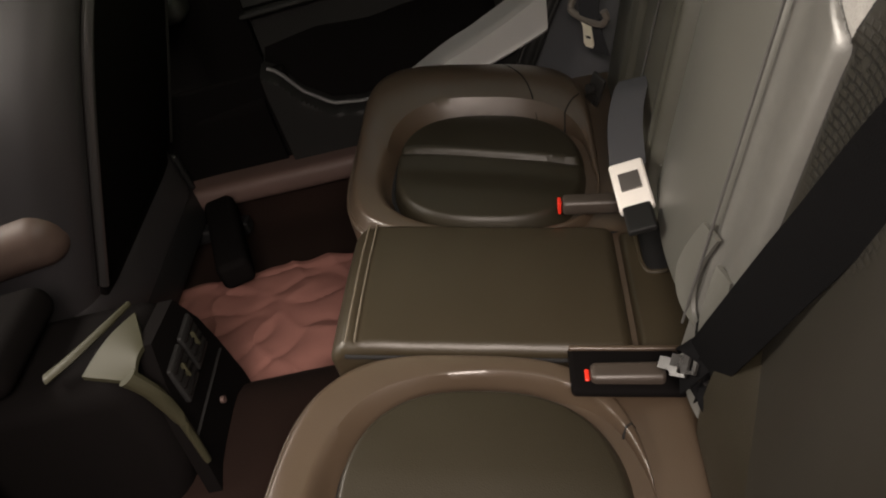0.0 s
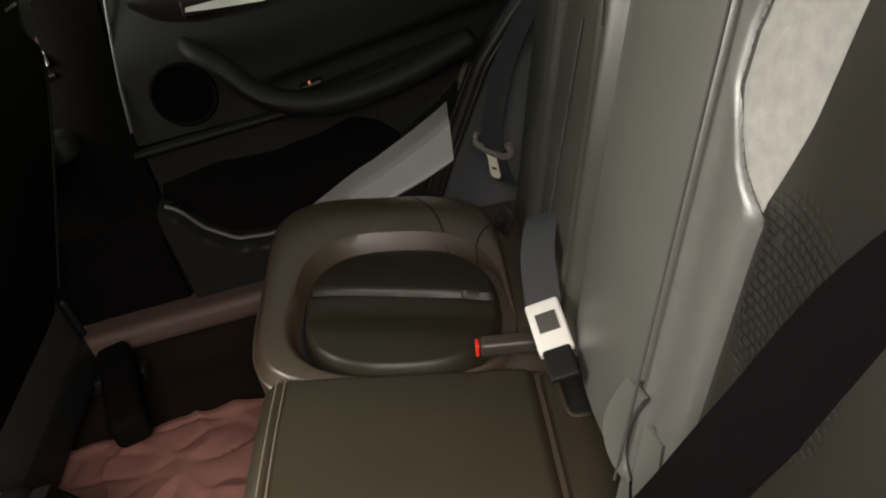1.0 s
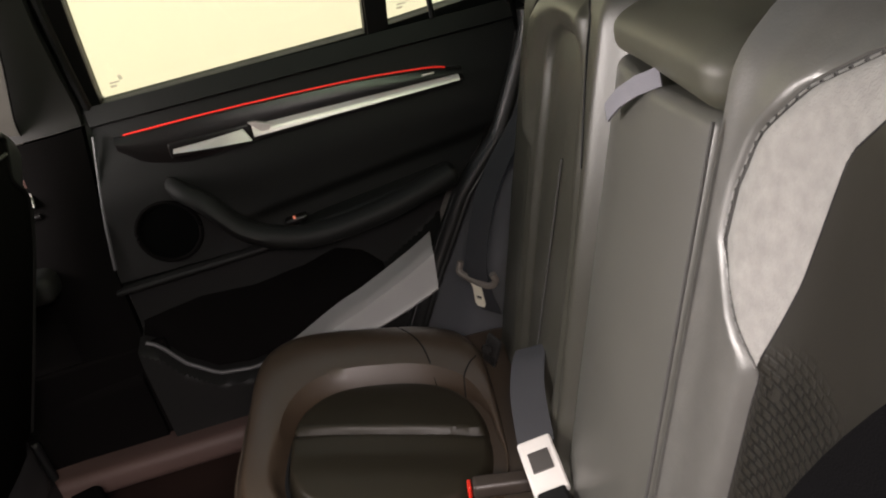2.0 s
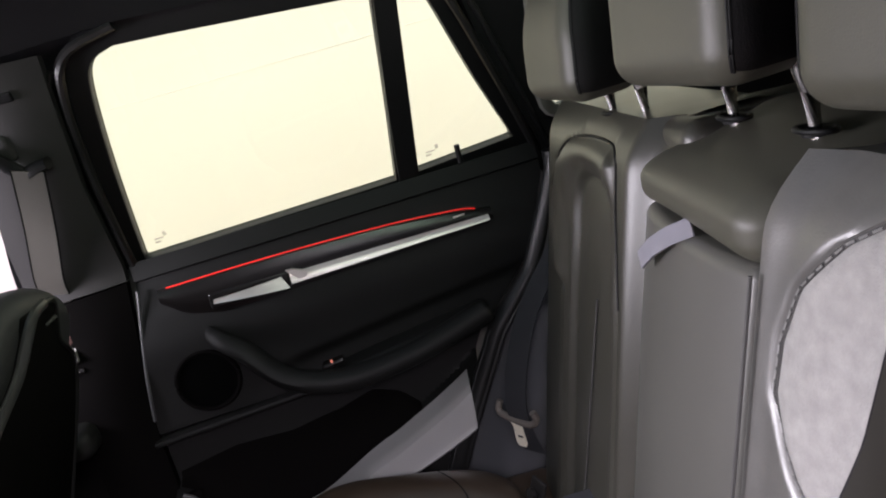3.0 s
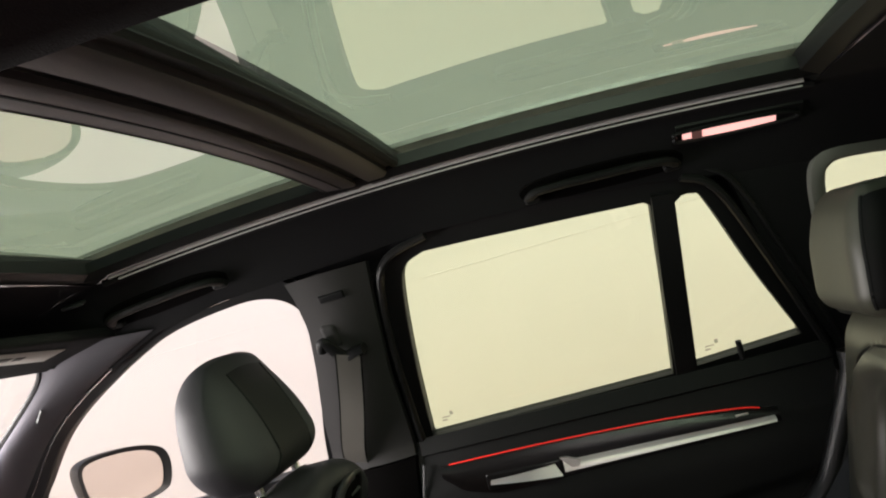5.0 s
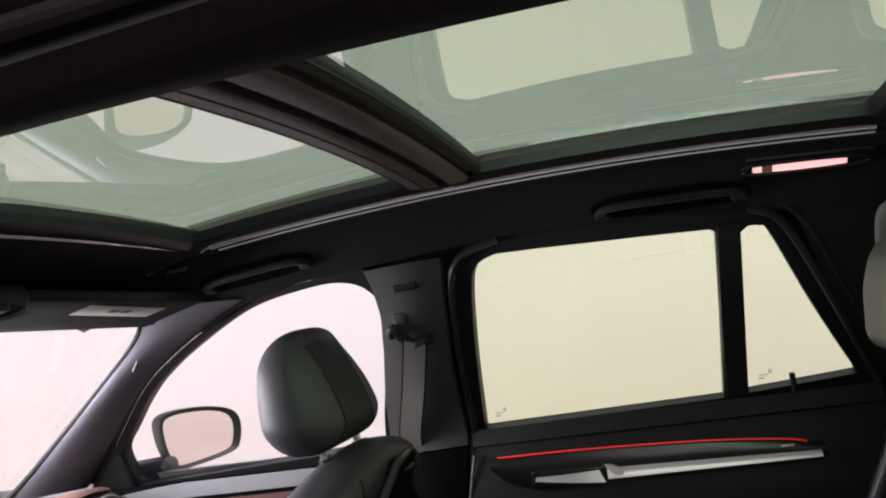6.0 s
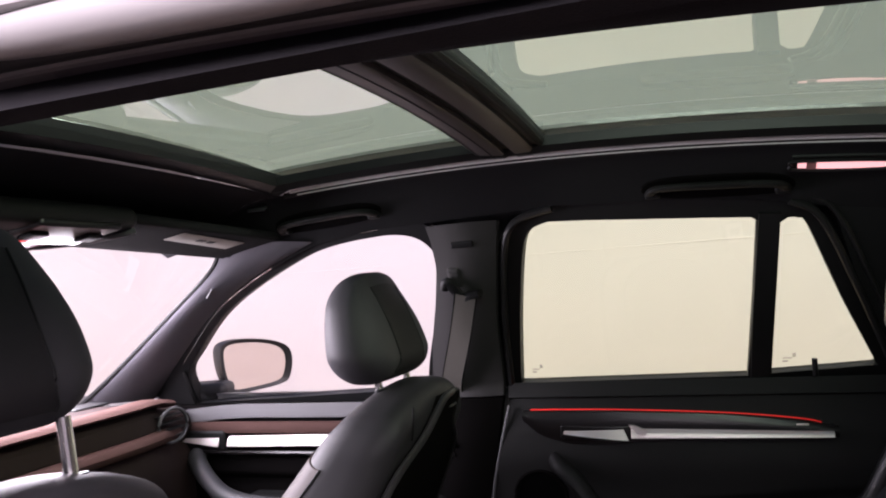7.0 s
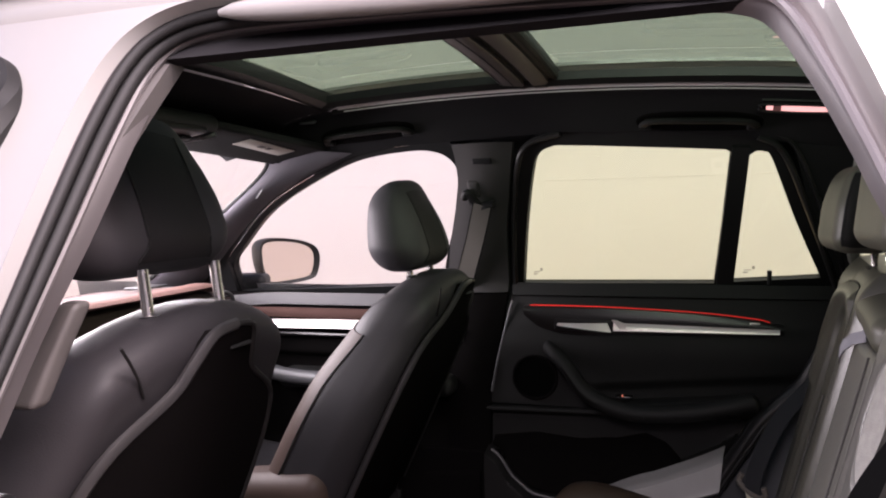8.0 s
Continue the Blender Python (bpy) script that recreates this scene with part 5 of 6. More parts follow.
for s in (1, -1):
    part("headrest_seam", tube([headrest(on_rbox(HEAD, 0.055, (0.0575, s * cover_edge(b), b)) + Vector((0.0012, 0, 0))) for b in lin(-0.092, 0.0945, 30)], 0.0017), RUBBER, far_head)
    part("post", cyl((-0.272, CY + s * 0.063, 1.06), (-0.282, CY + s * 0.063, 1.14), 0.0065), CHROME, seat, "chrome headrest post")
    part("post_collar", cyl((-0.272, CY + s * 0.063, 1.098), (-0.274, CY + s * 0.063, 1.112), 0.013), PLASTIC, seat)
near_seat = copy_thing(seat, Matrix.Translation(Vector((-0.45 - 0.045, -0.385, 0.36 + 0.030))))
near_seat["label"] = "black leather front seat with hard shell, headrest raised on posts"
for ob in near_seat.children:
    if ob.name.startswith("headrest"):
        ob.location.z += 0.030
    if ob.name.startswith("post"):
        ob.location.x += 0.040
        ob.location.z += 0.0 if ob.name.startswith("post_c") else 0.022

# ---- rear seat ----
bench = thing("rear_bench", (0.33, -0.12, 0.40), "brown-black leather rear bench with split grey-lit backrest", "car seat")

bench.rotation_euler.z = radians(-6)


def super_ring(cx, cy, ax, ay, p, th):
    c, s = math.cos(th), math.sin(th)
    return Vector((cx + ax * math.copysign(abs(c) ** (2 / p), c), cy + ay * math.copysign(abs(s) ** (2 / p), s)))


def outer_top(x):
    return 0.600 - 0.20 * x


TH = lin(0, 2 * math.pi, 180)


def cushion(sgn, icy, iay, gap):
    """An outer seat cushion: a raised bolster round a sunken, padded insert with one cross crease."""
    inner = (0.137, icy, 0.149, iay, 2.55)
    outer = (0.111, 0.343, 0.190, 0.241, 4.2 if sgn > 0 else 3.4)

    def bolster(th, s):
        a, b = super_ring(*inner, th), super_ring(*outer, th)
        k = min(s, 1.0)
        p = a.lerp(b, k)
        span = (b - a).length
        out = smooth(0.25, 0.85, (p.y - 0.10) / 0.47)
        hump = math.sin(math.pi * min(1.0, 0.10 + 0.92 * k)) ** 0.6
        z = outer_top(p.x) - 0.006 - 0.030 * smooth(0.30, 0.0, k * span / 0.05) + (0.006 + 0.034 * out) * hump * min(1, span / 0.04)
        z -= 0.022 * smooth(0.70, 1.0, k)
        if s > 1:
            z -= (s - 1) * 0.16
            p += (b - a).normalized() * 0.006 * (s - 1)
        z += 0.0006 * noise.noise(Vector((p.x * 26, p.y * 26, sgn)))
        return Vector((p.x, sgn * p.y, z))

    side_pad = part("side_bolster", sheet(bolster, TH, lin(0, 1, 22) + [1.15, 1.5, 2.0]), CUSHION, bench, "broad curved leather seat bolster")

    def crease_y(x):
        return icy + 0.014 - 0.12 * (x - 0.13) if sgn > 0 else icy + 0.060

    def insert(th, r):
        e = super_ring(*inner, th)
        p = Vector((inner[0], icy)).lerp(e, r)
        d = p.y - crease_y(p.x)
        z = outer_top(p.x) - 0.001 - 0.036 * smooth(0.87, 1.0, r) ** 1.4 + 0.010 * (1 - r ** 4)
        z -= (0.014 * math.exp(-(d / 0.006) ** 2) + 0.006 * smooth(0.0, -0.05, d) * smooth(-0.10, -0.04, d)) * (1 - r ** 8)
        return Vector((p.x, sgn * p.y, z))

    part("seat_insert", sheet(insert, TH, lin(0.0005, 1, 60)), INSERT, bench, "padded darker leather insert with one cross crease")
    line = []
    for x in lin(0.006, 0.268, 40):
        y = crease_y(x)
        r = ((abs(x - inner[0]) / inner[2]) ** inner[4] + (abs(y - icy) / iay) ** inner[4]) ** (1 / inner[4])
        line.append((x, sgn * (y - 0.0015), outer_top(x) - 0.0005 - 0.036 * smooth(0.87, 1.0, r) ** 1.4 + 0.010 * (1 - r ** 4) - 0.012 * (1 - r ** 8)))
    part("crease_seam", tube(line, 0.0016), RUBBER, bench)
    groove = [super_ring(*inner, th) for th in TH[:-1]]
    # black ring laid in the groove to darken it as shade would
    part("groove_shade", tube([(p.x, sgn * p.y, outer_top(p.x) - 0.0355) for p in groove], 0.0060, 6, True), RUBBER, side_pad)
    for pts in gap:
        line = spline(pts, 6)
        grid = [bolster(th, k) for th in TH for k in lin(0, 1, 22)]
        path = []
        for x, y in line:
            q = min(grid, key=lambda g: (g.x - x) ** 2 + (g.y - sgn * y) ** 2)
            path.append((x, sgn * y, q.z + 0.0004))
        part("seam", tube(path, 0.0013), RUBBER, side_pad)
    edge = [bolster(th, 0.955) + Vector((0, 0, 0.001)) for th in TH[78:140]]
    part("edge_piping", tube(edge, 0.0018), CUSHION, side_pad, "leather edge piping")


def on_bench(x, y, z):
    """World place of a point given in the bench's own turned axes."""
    c, s = math.cos(radians(6)), math.sin(radians(6))
    return Vector((0.33 + c * (x - 0.33) + s * (y + 0.12), -0.12 - s * (x - 0.33) + c * (y + 0.12), z))


cushion(1, 0.266, 0.152, (((0.165, 0.535), (0.202, 0.465), (0.214, 0.400)), ((0.285, 0.425), (0.268, 0.405), (0.252, 0.375))))
cushion(-1, 0.305, 0.153, (((0.312, 0.176), (0.292, 0.196), (0.269, 0.217)), ((0.165, 0.535), (0.202, 0.465), (0.214, 0.440))))
part("bench_base", rbox((0.40, 1.16, 0.17), 0.03, n=(4, 8, 2), f=at(0.165, 0, 0.445)), CUSHION, bench)
for sg in (1, -1):
    part("rear_pad", rbox((0.090, 0.44, 0.10), 0.014, n=(2, 8, 2), seg=4, f=lambda p: Vector((0.352 + p.x, sg * 0.345 + p.y, 0.468 + p.z + 0.25 * p.x))), CUSHION, bench, "leather pad behind the outer cushion")


def mid_top(p):
    x = 0.1275 + p.x
    z = 0.541 + p.z - 0.20 * x + (0.004 * (1 - (p.y / 0.112) ** 2) if p.z > 0 else 0)
    if p.z > 0:
        z -= 0.024 * smooth(-0.012, -0.050, x) + 0.003 * math.exp(-((x + 0.0125) / 0.005) ** 2)
        z += 0.0012 * noise.noise(Vector((x * 22, p.y * 22, 7)))
    return Vector((x, p.y, z))


mid = part("middle_cushion", rbox((0.345, 0.224, 0.130), 0.013, n=(48, 8, 3), seg=4, f=mid_top), MIDCUSHION, bench, "flat leather middle seat cushion")
for dx in (-0.0175, -0.0075):
    part("double_seam", tube([(dx, y, 0.6062 - 0.20 * dx + 0.004 * (1 - (y / 0.112) ** 2)) for y in lin(-0.106, 0.106, 16)], 0.0011), SEAM, mid)
part("rear_pad", rbox((0.076, 0.222, 0.10), 0.011, n=(2, 6, 2), seg=4, f=lambda p: Vector((0.344 + p.x, -0.002 + p.y, 0.482 + p.z - 0.15 * p.x))), MIDCUSHION, bench, "narrow leather pad behind middle cushion")
for y0 in (0.113, -0.113):
    part("join_gap", tube([(x, y0, 0.589 - 0.20 * x) for x in lin(-0.022, 0.365, 12)], 0.0028), RUBBER, bench)


def bx(z):
    """The rear backrest's front plane."""
    return 0.376 + 0.25 * (z - 0.69)


YS = [(0.50, 0.140), (0.70, 0.150), (0.90, 0.148), (0.929, 0.146), (0.95, 0.173), (0.97, 0.192), (0.993, 0.207), (1.03, 0.205), (1.066, 0.193), (1.10, 0.160), (1.125, 0.118), (1.137, 0.06), (1.14, 0.0)]
YC = [(0.50, 0.140), (0.70, 0.150), (0.90, 0.148), (0.929, 0.146), (0.97, 0.133), (1.0, 0.124), (1.076, 0.113), (1.10, 0.090), (1.112, 0.05), (1.118, 0.0)]


def back_at(b, z, sgn, lift=0.0):
    """A point of an outer backrest; b: distance from its middle, towards the car's middle."""
    a = abs(b)
    h = (0.012 if b > 0 else 0.006) * math.exp(-((a - 0.182) / 0.045) ** 2) * smooth(1.17, 1.05, z) + 0.008 * math.cos(min(a / 0.14, 1) * math.pi) - 0.010 - 0.014 * smooth(0, -0.2, b)
    h -= 0.006 * math.exp(-((a - value(YS, z)) / 0.005) ** 2)
    h = h * (1 - smooth(0.190, 0.230, a)) - 0.004 * smooth(0.190, 0.230, a)
    x = bx(z) - h + 0.040 * smooth(1.085, 1.165, z) ** 1.6
    return Vector((x - lift, sgn * (0.355 - b), z))


def outer_back(sgn):
    zs = lin(0.54, 1.14, 60)
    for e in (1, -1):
        part("bolster", sheet(lambda z, t: back_at(e * (value(YS, z) + (0.230 - value(YS, z)) * t), z, sgn), zs, lin(0, 1, 14)), LIT_BOLSTER if e > 0 else LEATHER_BACK, bench, "finely grained leather bolster, paled as lit" if e > 0 else "smooth leather backrest bolster")
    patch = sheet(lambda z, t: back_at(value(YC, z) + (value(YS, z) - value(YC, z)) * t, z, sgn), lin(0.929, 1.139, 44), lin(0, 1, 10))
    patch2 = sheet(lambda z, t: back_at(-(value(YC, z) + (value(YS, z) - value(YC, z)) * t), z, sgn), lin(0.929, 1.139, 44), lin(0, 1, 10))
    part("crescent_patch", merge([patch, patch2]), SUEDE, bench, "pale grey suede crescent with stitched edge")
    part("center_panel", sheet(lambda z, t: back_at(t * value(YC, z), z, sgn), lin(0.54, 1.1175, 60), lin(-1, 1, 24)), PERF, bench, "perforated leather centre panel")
    for e in (1, -1):
        line = [back_at(e * value(YS, z), z, sgn, -0.0005) for z in lin(0.930, 1.1385, 60)]
        part("stitched_piping", tube(line, 0.0030), PALEPIPING, bench, "leather piping with stitches")
        stitches([p + Vector((-0.0036, 0, 0)) for p in line], "stitching", bench, PIPING)
        part("panel_edge", tube([back_at(e * value(YC, z), z, sgn, -0.001) for z in lin(0.56, 1.117, 60)], 0.0013), LEATHER, bench)
    part("top_cap", sheet(lambda b, t: Vector((back_at(b, 1.14, sgn).x + (0.675 - back_at(b, 1.14, sgn).x) * t, sgn * (0.355 - b), 1.14 + 0.010 * math.sin(math.pi * t) - 0.028 * t - 0.05 * smooth(0.19, 0.23, abs(b)) * t)), lin(-0.230, 0.230, 24), lin(0, 1, 12)), LEATHER_BACK, bench, "leather backrest top")
    part("back_core", rbox((0.14, 0.452, 0.58), 0.03, n=(2, 4, 6), f=lambda p: Vector((bx(0.83 + p.z) + 0.115 + p.x, sgn * 0.355 + p.y, 0.83 + p.z))), LEATHER, bench)


outer_back(-1)

# far backrest: one padded cover with an arched seam and a sunken arched panel
SEAM_L = [(0.54, 0.408), (0.88, 0.404), (0.909, 0.400), (0.938, 0.458), (0.97, 0.480), (1.011, 0.487), (1.068, 0.454), (1.102, 0.385), (1.114, 0.33)]
SEAM_R = [(0.54, 0.150), (0.946, 0.160), (1.041, 0.180), (1.095, 0.186), (1.114, 0.21)]


def arch_depth(y, z):
    """How far inside the sunken arched panel a point lies."""
    u, v = abs(y - 0.272) / (0.090 + 0.012 * smooth(1.0, 0.85, z)), max(0.0, z - 1.0) / 0.078
    return 0.088 * (1 - (u ** 2.6 + v ** 2.6) ** (1 / 2.6))


def far_at(y, z, lift=0.0):
    """The far backrest: a flat margin, an arched padded roll inside the seam, a sunken panel inside the roll."""
    inside = arch_depth(y, z)
    seam = min(value(SEAM_L, z) - y, y - value(SEAM_R, z), 1.113 - z)
    h = 0.002
    if inside > 0:
        h += -0.011 * smooth(0.0, 0.016, inside) + 0.005 * smooth(0.0, 0.07, inside)
    elif seam > 0:
        q = -inside / (seam - inside)
        h += 0.013 * smooth(0.0, 0.075, seam - inside) * math.sin(math.pi * q) ** 1.5
    h -= 0.003 * math.exp(-(seam / 0.009) ** 2)
    h -= 0.070 * smooth(0.490, 0.585, y) ** 2 + 0.026 * smooth(0.150, 0.112, y)
    return Vector((bx(z) - h + 0.032 * smooth(1.085, 1.165, z) ** 1.6 - lift, y, z))


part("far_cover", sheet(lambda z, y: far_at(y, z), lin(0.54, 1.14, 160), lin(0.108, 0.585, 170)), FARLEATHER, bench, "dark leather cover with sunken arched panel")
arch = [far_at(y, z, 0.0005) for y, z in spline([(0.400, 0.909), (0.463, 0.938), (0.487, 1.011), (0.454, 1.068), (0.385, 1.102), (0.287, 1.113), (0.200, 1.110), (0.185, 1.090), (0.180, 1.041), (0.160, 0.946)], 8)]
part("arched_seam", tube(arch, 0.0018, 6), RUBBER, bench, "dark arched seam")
# bolster edge highlight put into a pale piping colour
part("edge_piping", tube([far_at(0.405, z, 0.001) for z in lin(0.60, 0.900, 24)], 0.0016, 6), PIPING, bench, "edge piping, coloured pale for its highlight")
part("edge_piping", tube([far_at(0.246 + 0.124 * (0.929 - z), z, 0.0022) for z in lin(0.60, 0.930, 40)], 0.0014, 6), PALEPIPING, bench, "edge piping, coloured pale for its highlight")
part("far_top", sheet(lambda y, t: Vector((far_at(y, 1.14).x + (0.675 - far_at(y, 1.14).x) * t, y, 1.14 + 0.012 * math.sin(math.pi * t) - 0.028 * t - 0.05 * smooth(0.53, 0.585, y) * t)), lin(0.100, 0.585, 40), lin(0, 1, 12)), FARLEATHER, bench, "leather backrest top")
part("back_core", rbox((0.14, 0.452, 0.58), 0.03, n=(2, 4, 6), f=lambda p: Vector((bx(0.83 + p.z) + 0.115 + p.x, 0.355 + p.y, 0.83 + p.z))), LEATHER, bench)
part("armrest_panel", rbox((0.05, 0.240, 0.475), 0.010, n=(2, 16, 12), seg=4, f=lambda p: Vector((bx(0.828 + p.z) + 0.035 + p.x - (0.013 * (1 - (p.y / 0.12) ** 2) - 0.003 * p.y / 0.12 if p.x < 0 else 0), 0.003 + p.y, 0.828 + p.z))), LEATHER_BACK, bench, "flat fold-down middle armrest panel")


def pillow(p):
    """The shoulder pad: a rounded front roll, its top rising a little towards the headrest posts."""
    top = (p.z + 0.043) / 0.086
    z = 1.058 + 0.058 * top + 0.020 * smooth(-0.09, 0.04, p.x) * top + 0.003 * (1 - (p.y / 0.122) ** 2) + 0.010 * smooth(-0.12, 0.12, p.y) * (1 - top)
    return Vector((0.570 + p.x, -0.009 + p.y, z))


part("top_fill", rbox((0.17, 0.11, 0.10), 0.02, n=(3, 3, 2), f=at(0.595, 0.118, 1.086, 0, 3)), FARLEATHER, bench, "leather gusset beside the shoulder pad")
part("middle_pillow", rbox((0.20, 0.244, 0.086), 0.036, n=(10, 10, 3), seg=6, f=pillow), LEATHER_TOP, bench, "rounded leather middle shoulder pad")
# pale colour gives this edge its subtle highlight
part("edge_piping", tube([(bx(z) - 0.0035, -0.1275, z) for z in lin(0.60, 1.068, 24)], 0.0015), PALEPIPING, bench, "edge piping, coloured pale for its highlight")
part("core", rbox((0.12, 0.24, 0.5), 0.02, f=lambda p: Vector((bx(0.85 + p.z) + 0.14 + p.x, p.y - 0.01, 0.82 + p.z))), LEATHER, bench)
part("lower_roll", sheet(lambda y, t: Vector((0.346 + 0.048 * t - 0.010 * math.sin(math.pi * min(1.0, t * 1.05)) ** 0.8, y, 0.530 + 0.172 * t)), lin(-0.565, -0.215, 20), lin(0, 1, 14), 0.004, (1, 0, 0)), INSERT, bench, "dark leather roll at the foot of the backrest")
tag = thing("fabric_tag", (0.465, -0.01, 1.04), "pale lilac fabric pull tag under the shoulder pad", "fabric tag")
part("loop", strap([(0.485, -0.030, 1.074), (0.472, -0.012, 1.066), (0.466, 0.012, 1.053), (0.466, 0.036, 1.038), (0.468, 0.050, 1.030)], 0.016, (0.1, 0.35, 0.93), 0.002), TAGCLOTH, tag)


def rear_head(cy, cx, cz, w, name_label, height, posts):
    hd = thing("headrest", (cx, cy, 1.12), name_label, "headrest", "rear headrests")
    size = (0.100, w, height)

    def f(p):
        h = (p.z + height / 2) / height
        k = 1 - 0.14 * smooth(0.45, 1, h) - 0.10 * smooth(0.0, 0.05, p.x)
        q = Vector((p.x * (1 - 0.2 * smooth(0.5, 1, h)) + 0.12 * p.z, p.y * k, p.z))
        return Vector((cx + q.x - 0.03 * q.y, cy + q.y + 0.03 * q.x, cz + q.z))

    r = 0.030
    pad = part("pad", rbox(size, r, n=(4, 6, 8), seg=5, f=f), LEATHER_TOP, hd)
    for s in (1, -1):
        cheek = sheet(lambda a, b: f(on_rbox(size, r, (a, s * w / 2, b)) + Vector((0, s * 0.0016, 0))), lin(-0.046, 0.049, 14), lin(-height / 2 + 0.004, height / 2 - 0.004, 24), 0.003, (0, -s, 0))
        # shade of the headrest's sides, put into a near-black leather
        part("side_panel", cheek, SHADEDLEATHER, hd, "leather side panel, darkened as turned from the light")
        for dx in (-0.0480, -0.0450):
            part("seam", tube([f(on_rbox(size, r, (dx, s * w / 2, -height / 2 + height * k / 18)) + Vector((0, s * 0.0012, 0))) for k in range(19)], 0.0011), RUBBER, pad)
    for x, y in posts:
        part("post", tube([(x, y, 1.118), (x, y, 1.165), (x - 0.003, y + 0.002, 1.18), (x - 0.008, y + 0.004, cz - height / 2 + 0.04)], 0.0066, 14), CHROME, hd, "chrome headrest post")
        part("post_collar", tube([(x + 0.011 * math.cos(a), y + 0.018 * math.sin(a), 1.1365 - 0.1 * 0.011 * math.cos(a)) for a in lin(0, 2 * math.pi, 24)[:-1]], 0.0024, 8, True), PLASTIC, hd, "black oval collar")
        part("socket", disc((x, y, 1.1325), 0.010, (0, 0, 1), 0.004, 20), RUBBER, hd, "dark post socket")
    return hd


rear_head(0.258, 0.534, 1.233, 0.165, "black leather outer rear headrest, lowered", 0.138, ((0.552, 0.255), (0.556, 0.176)))
rear_head(-0.015, 0.545, 1.284, 0.190, "black leather middle rear headrest raised on chrome posts", 0.205, ((0.570, 0.030), (0.560, -0.092)))
rear_head(-0.250, 0.560, 1.255, 0.200, "black leather outer rear headrest, raised", 0.180, ((0.570, -0.19), (0.575, -0.31)))

# ---- belts and buckles ----
b1 = thing("seat_belt", (0.39, 0.55, 0.64), "grey outer rear belt with cream steel tongue hanging", "seat belt", "rear seat belts")
part("webbing", strap(spline([(0.60, 0.555, 0.98), (0.525, 0.572, 0.89), (0.445, 0.568, 0.79), (0.392, 0.538, 0.672), (0.40, 0.53, 0.58)], 6), 0.046, (0.55, -0.80, 0.0)), GREYWEB, b1)
part("bail", tube(spline([(0.372, 0.575, 0.668), (0.366, 0.572, 0.650), (0.384, 0.545, 0.640), (0.402, 0.512, 0.640), (0.412, 0.500, 0.652), (0.408, 0.498, 0.668)], 5), 0.006), mat("grey_brown_plastic", (0.16, 0.14, 0.12), 0.5, wear=0.1), b1, "grey-brown plastic belt bail")
part("tongue", panel([[(-0.014, 0), (-0.010, -0.012), (-0.012, -0.045), (-0.008, -0.052), (0.008, -0.052), (0.012, -0.045), (0.010, -0.012), (0.014, 0)], [(-0.006, -0.036), (0.006, -0.036), (0.006, -0.029), (-0.006, -0.029)]], lambda u, v: Vector((0.389 + 0.57 * u, 0.541 - 0.82 * u, 0.640 + v * 0.93)) + Vector((-0.82, -0.57, 0)) * 0.006, 0.003, (0.5, 0.8, 0.1)), CREAMSTEEL, b1, "cream steel tongue plate")
b2 = thing("seat_belt", (0.37, 0.16, 0.6), "grey middle belt running down to its latched white buckle", "seat belt", "rear seat belts")
part("webbing", strap(spline([(0.402, 0.262, 0.668), (0.388, 0.238, 0.664), (0.370, 0.195, 0.645), (0.356, 0.130, 0.620)], 6), 0.046, (0.95, -0.22, 0.12)), mat("mid_grey_webbing", (0.040, 0.041, 0.045), 0.6, spec=0.4, grain=0.5, grain_scale=900, wear=0.12), b2)
bu = thing("belt_buckle", (0.355, 0.115, 0.59), "white belt buckle with dark square window on middle seat", "belt buckle", "belt buckles")


def buck(p):
    u = Vector((-0.04, -0.964, -0.264)).normalized()
    v = Vector((0.999, -0.042, 0.158)).normalized()
    v = (v - u * v.dot(u)).normalized()
    return Vector((0.3527, 0.0986, 0.6114)) + u * p.x + v * p.y - u.cross(v) * p.z


part("body", rbox((0.076, 0.0435, 0.014), 0.004, n=(3, 2, 1), f=buck), WHITEPLASTIC, bu)
part("window", rbox((0.028, 0.026, 0.003), 0.001, n=(1, 1, 1), f=lambda p: buck(p + Vector((-0.004, 0, 0.0075)))), INK, bu, "dark printed square")
part("window", rbox((0.028, 0.026, 0.003), 0.001, n=(1, 1, 1), f=lambda p: buck(p + Vector((-0.004, 0, -0.0075)))), INK, bu, "dark printed square")
part("tongue", rbox((0.018, 0.036, 0.006), 0.002, n=(1, 1, 1), f=lambda p: buck(p + Vector((0.048, 0, 0)))), STEEL, bu, "worn steel tongue")
part("stalk", rbox((0.055, 0.034, 0.012), 0.004, n=(2, 2, 1), f=lambda p: buck(p + Vector((0.070, 0.0, -0.016 - 0.45 * (p.x + 0.028))))), RUBBER, bu, "black stalk")
pk = thing("belt_pocket", tuple(on_bench(0.347, 0.08, 0.53)), "black stitched buckle pocket in the seat", "belt pocket")
part("cup", rbox((0.034, 0.108, 0.012), 0.0055, n=(2, 4, 1), f=lambda p: on_bench(0.347 + p.x, 0.078 + p.y, 0.5275 + p.z - 0.15 * p.x)), RUBBER, pk)
part("rim", tube([on_bench(0.347 + 0.019 * math.copysign(abs(math.cos(a)) ** 0.5, math.cos(a)), 0.078 + 0.056 * math.copysign(abs(math.sin(a)) ** 0.5, math.sin(a)), 0.534 - 0.003 * math.cos(a)) for a in lin(0, 2 * math.pi, 48)[:-1]], 0.0028, 6, True), MIDCUSHION, pk, "leather rim")


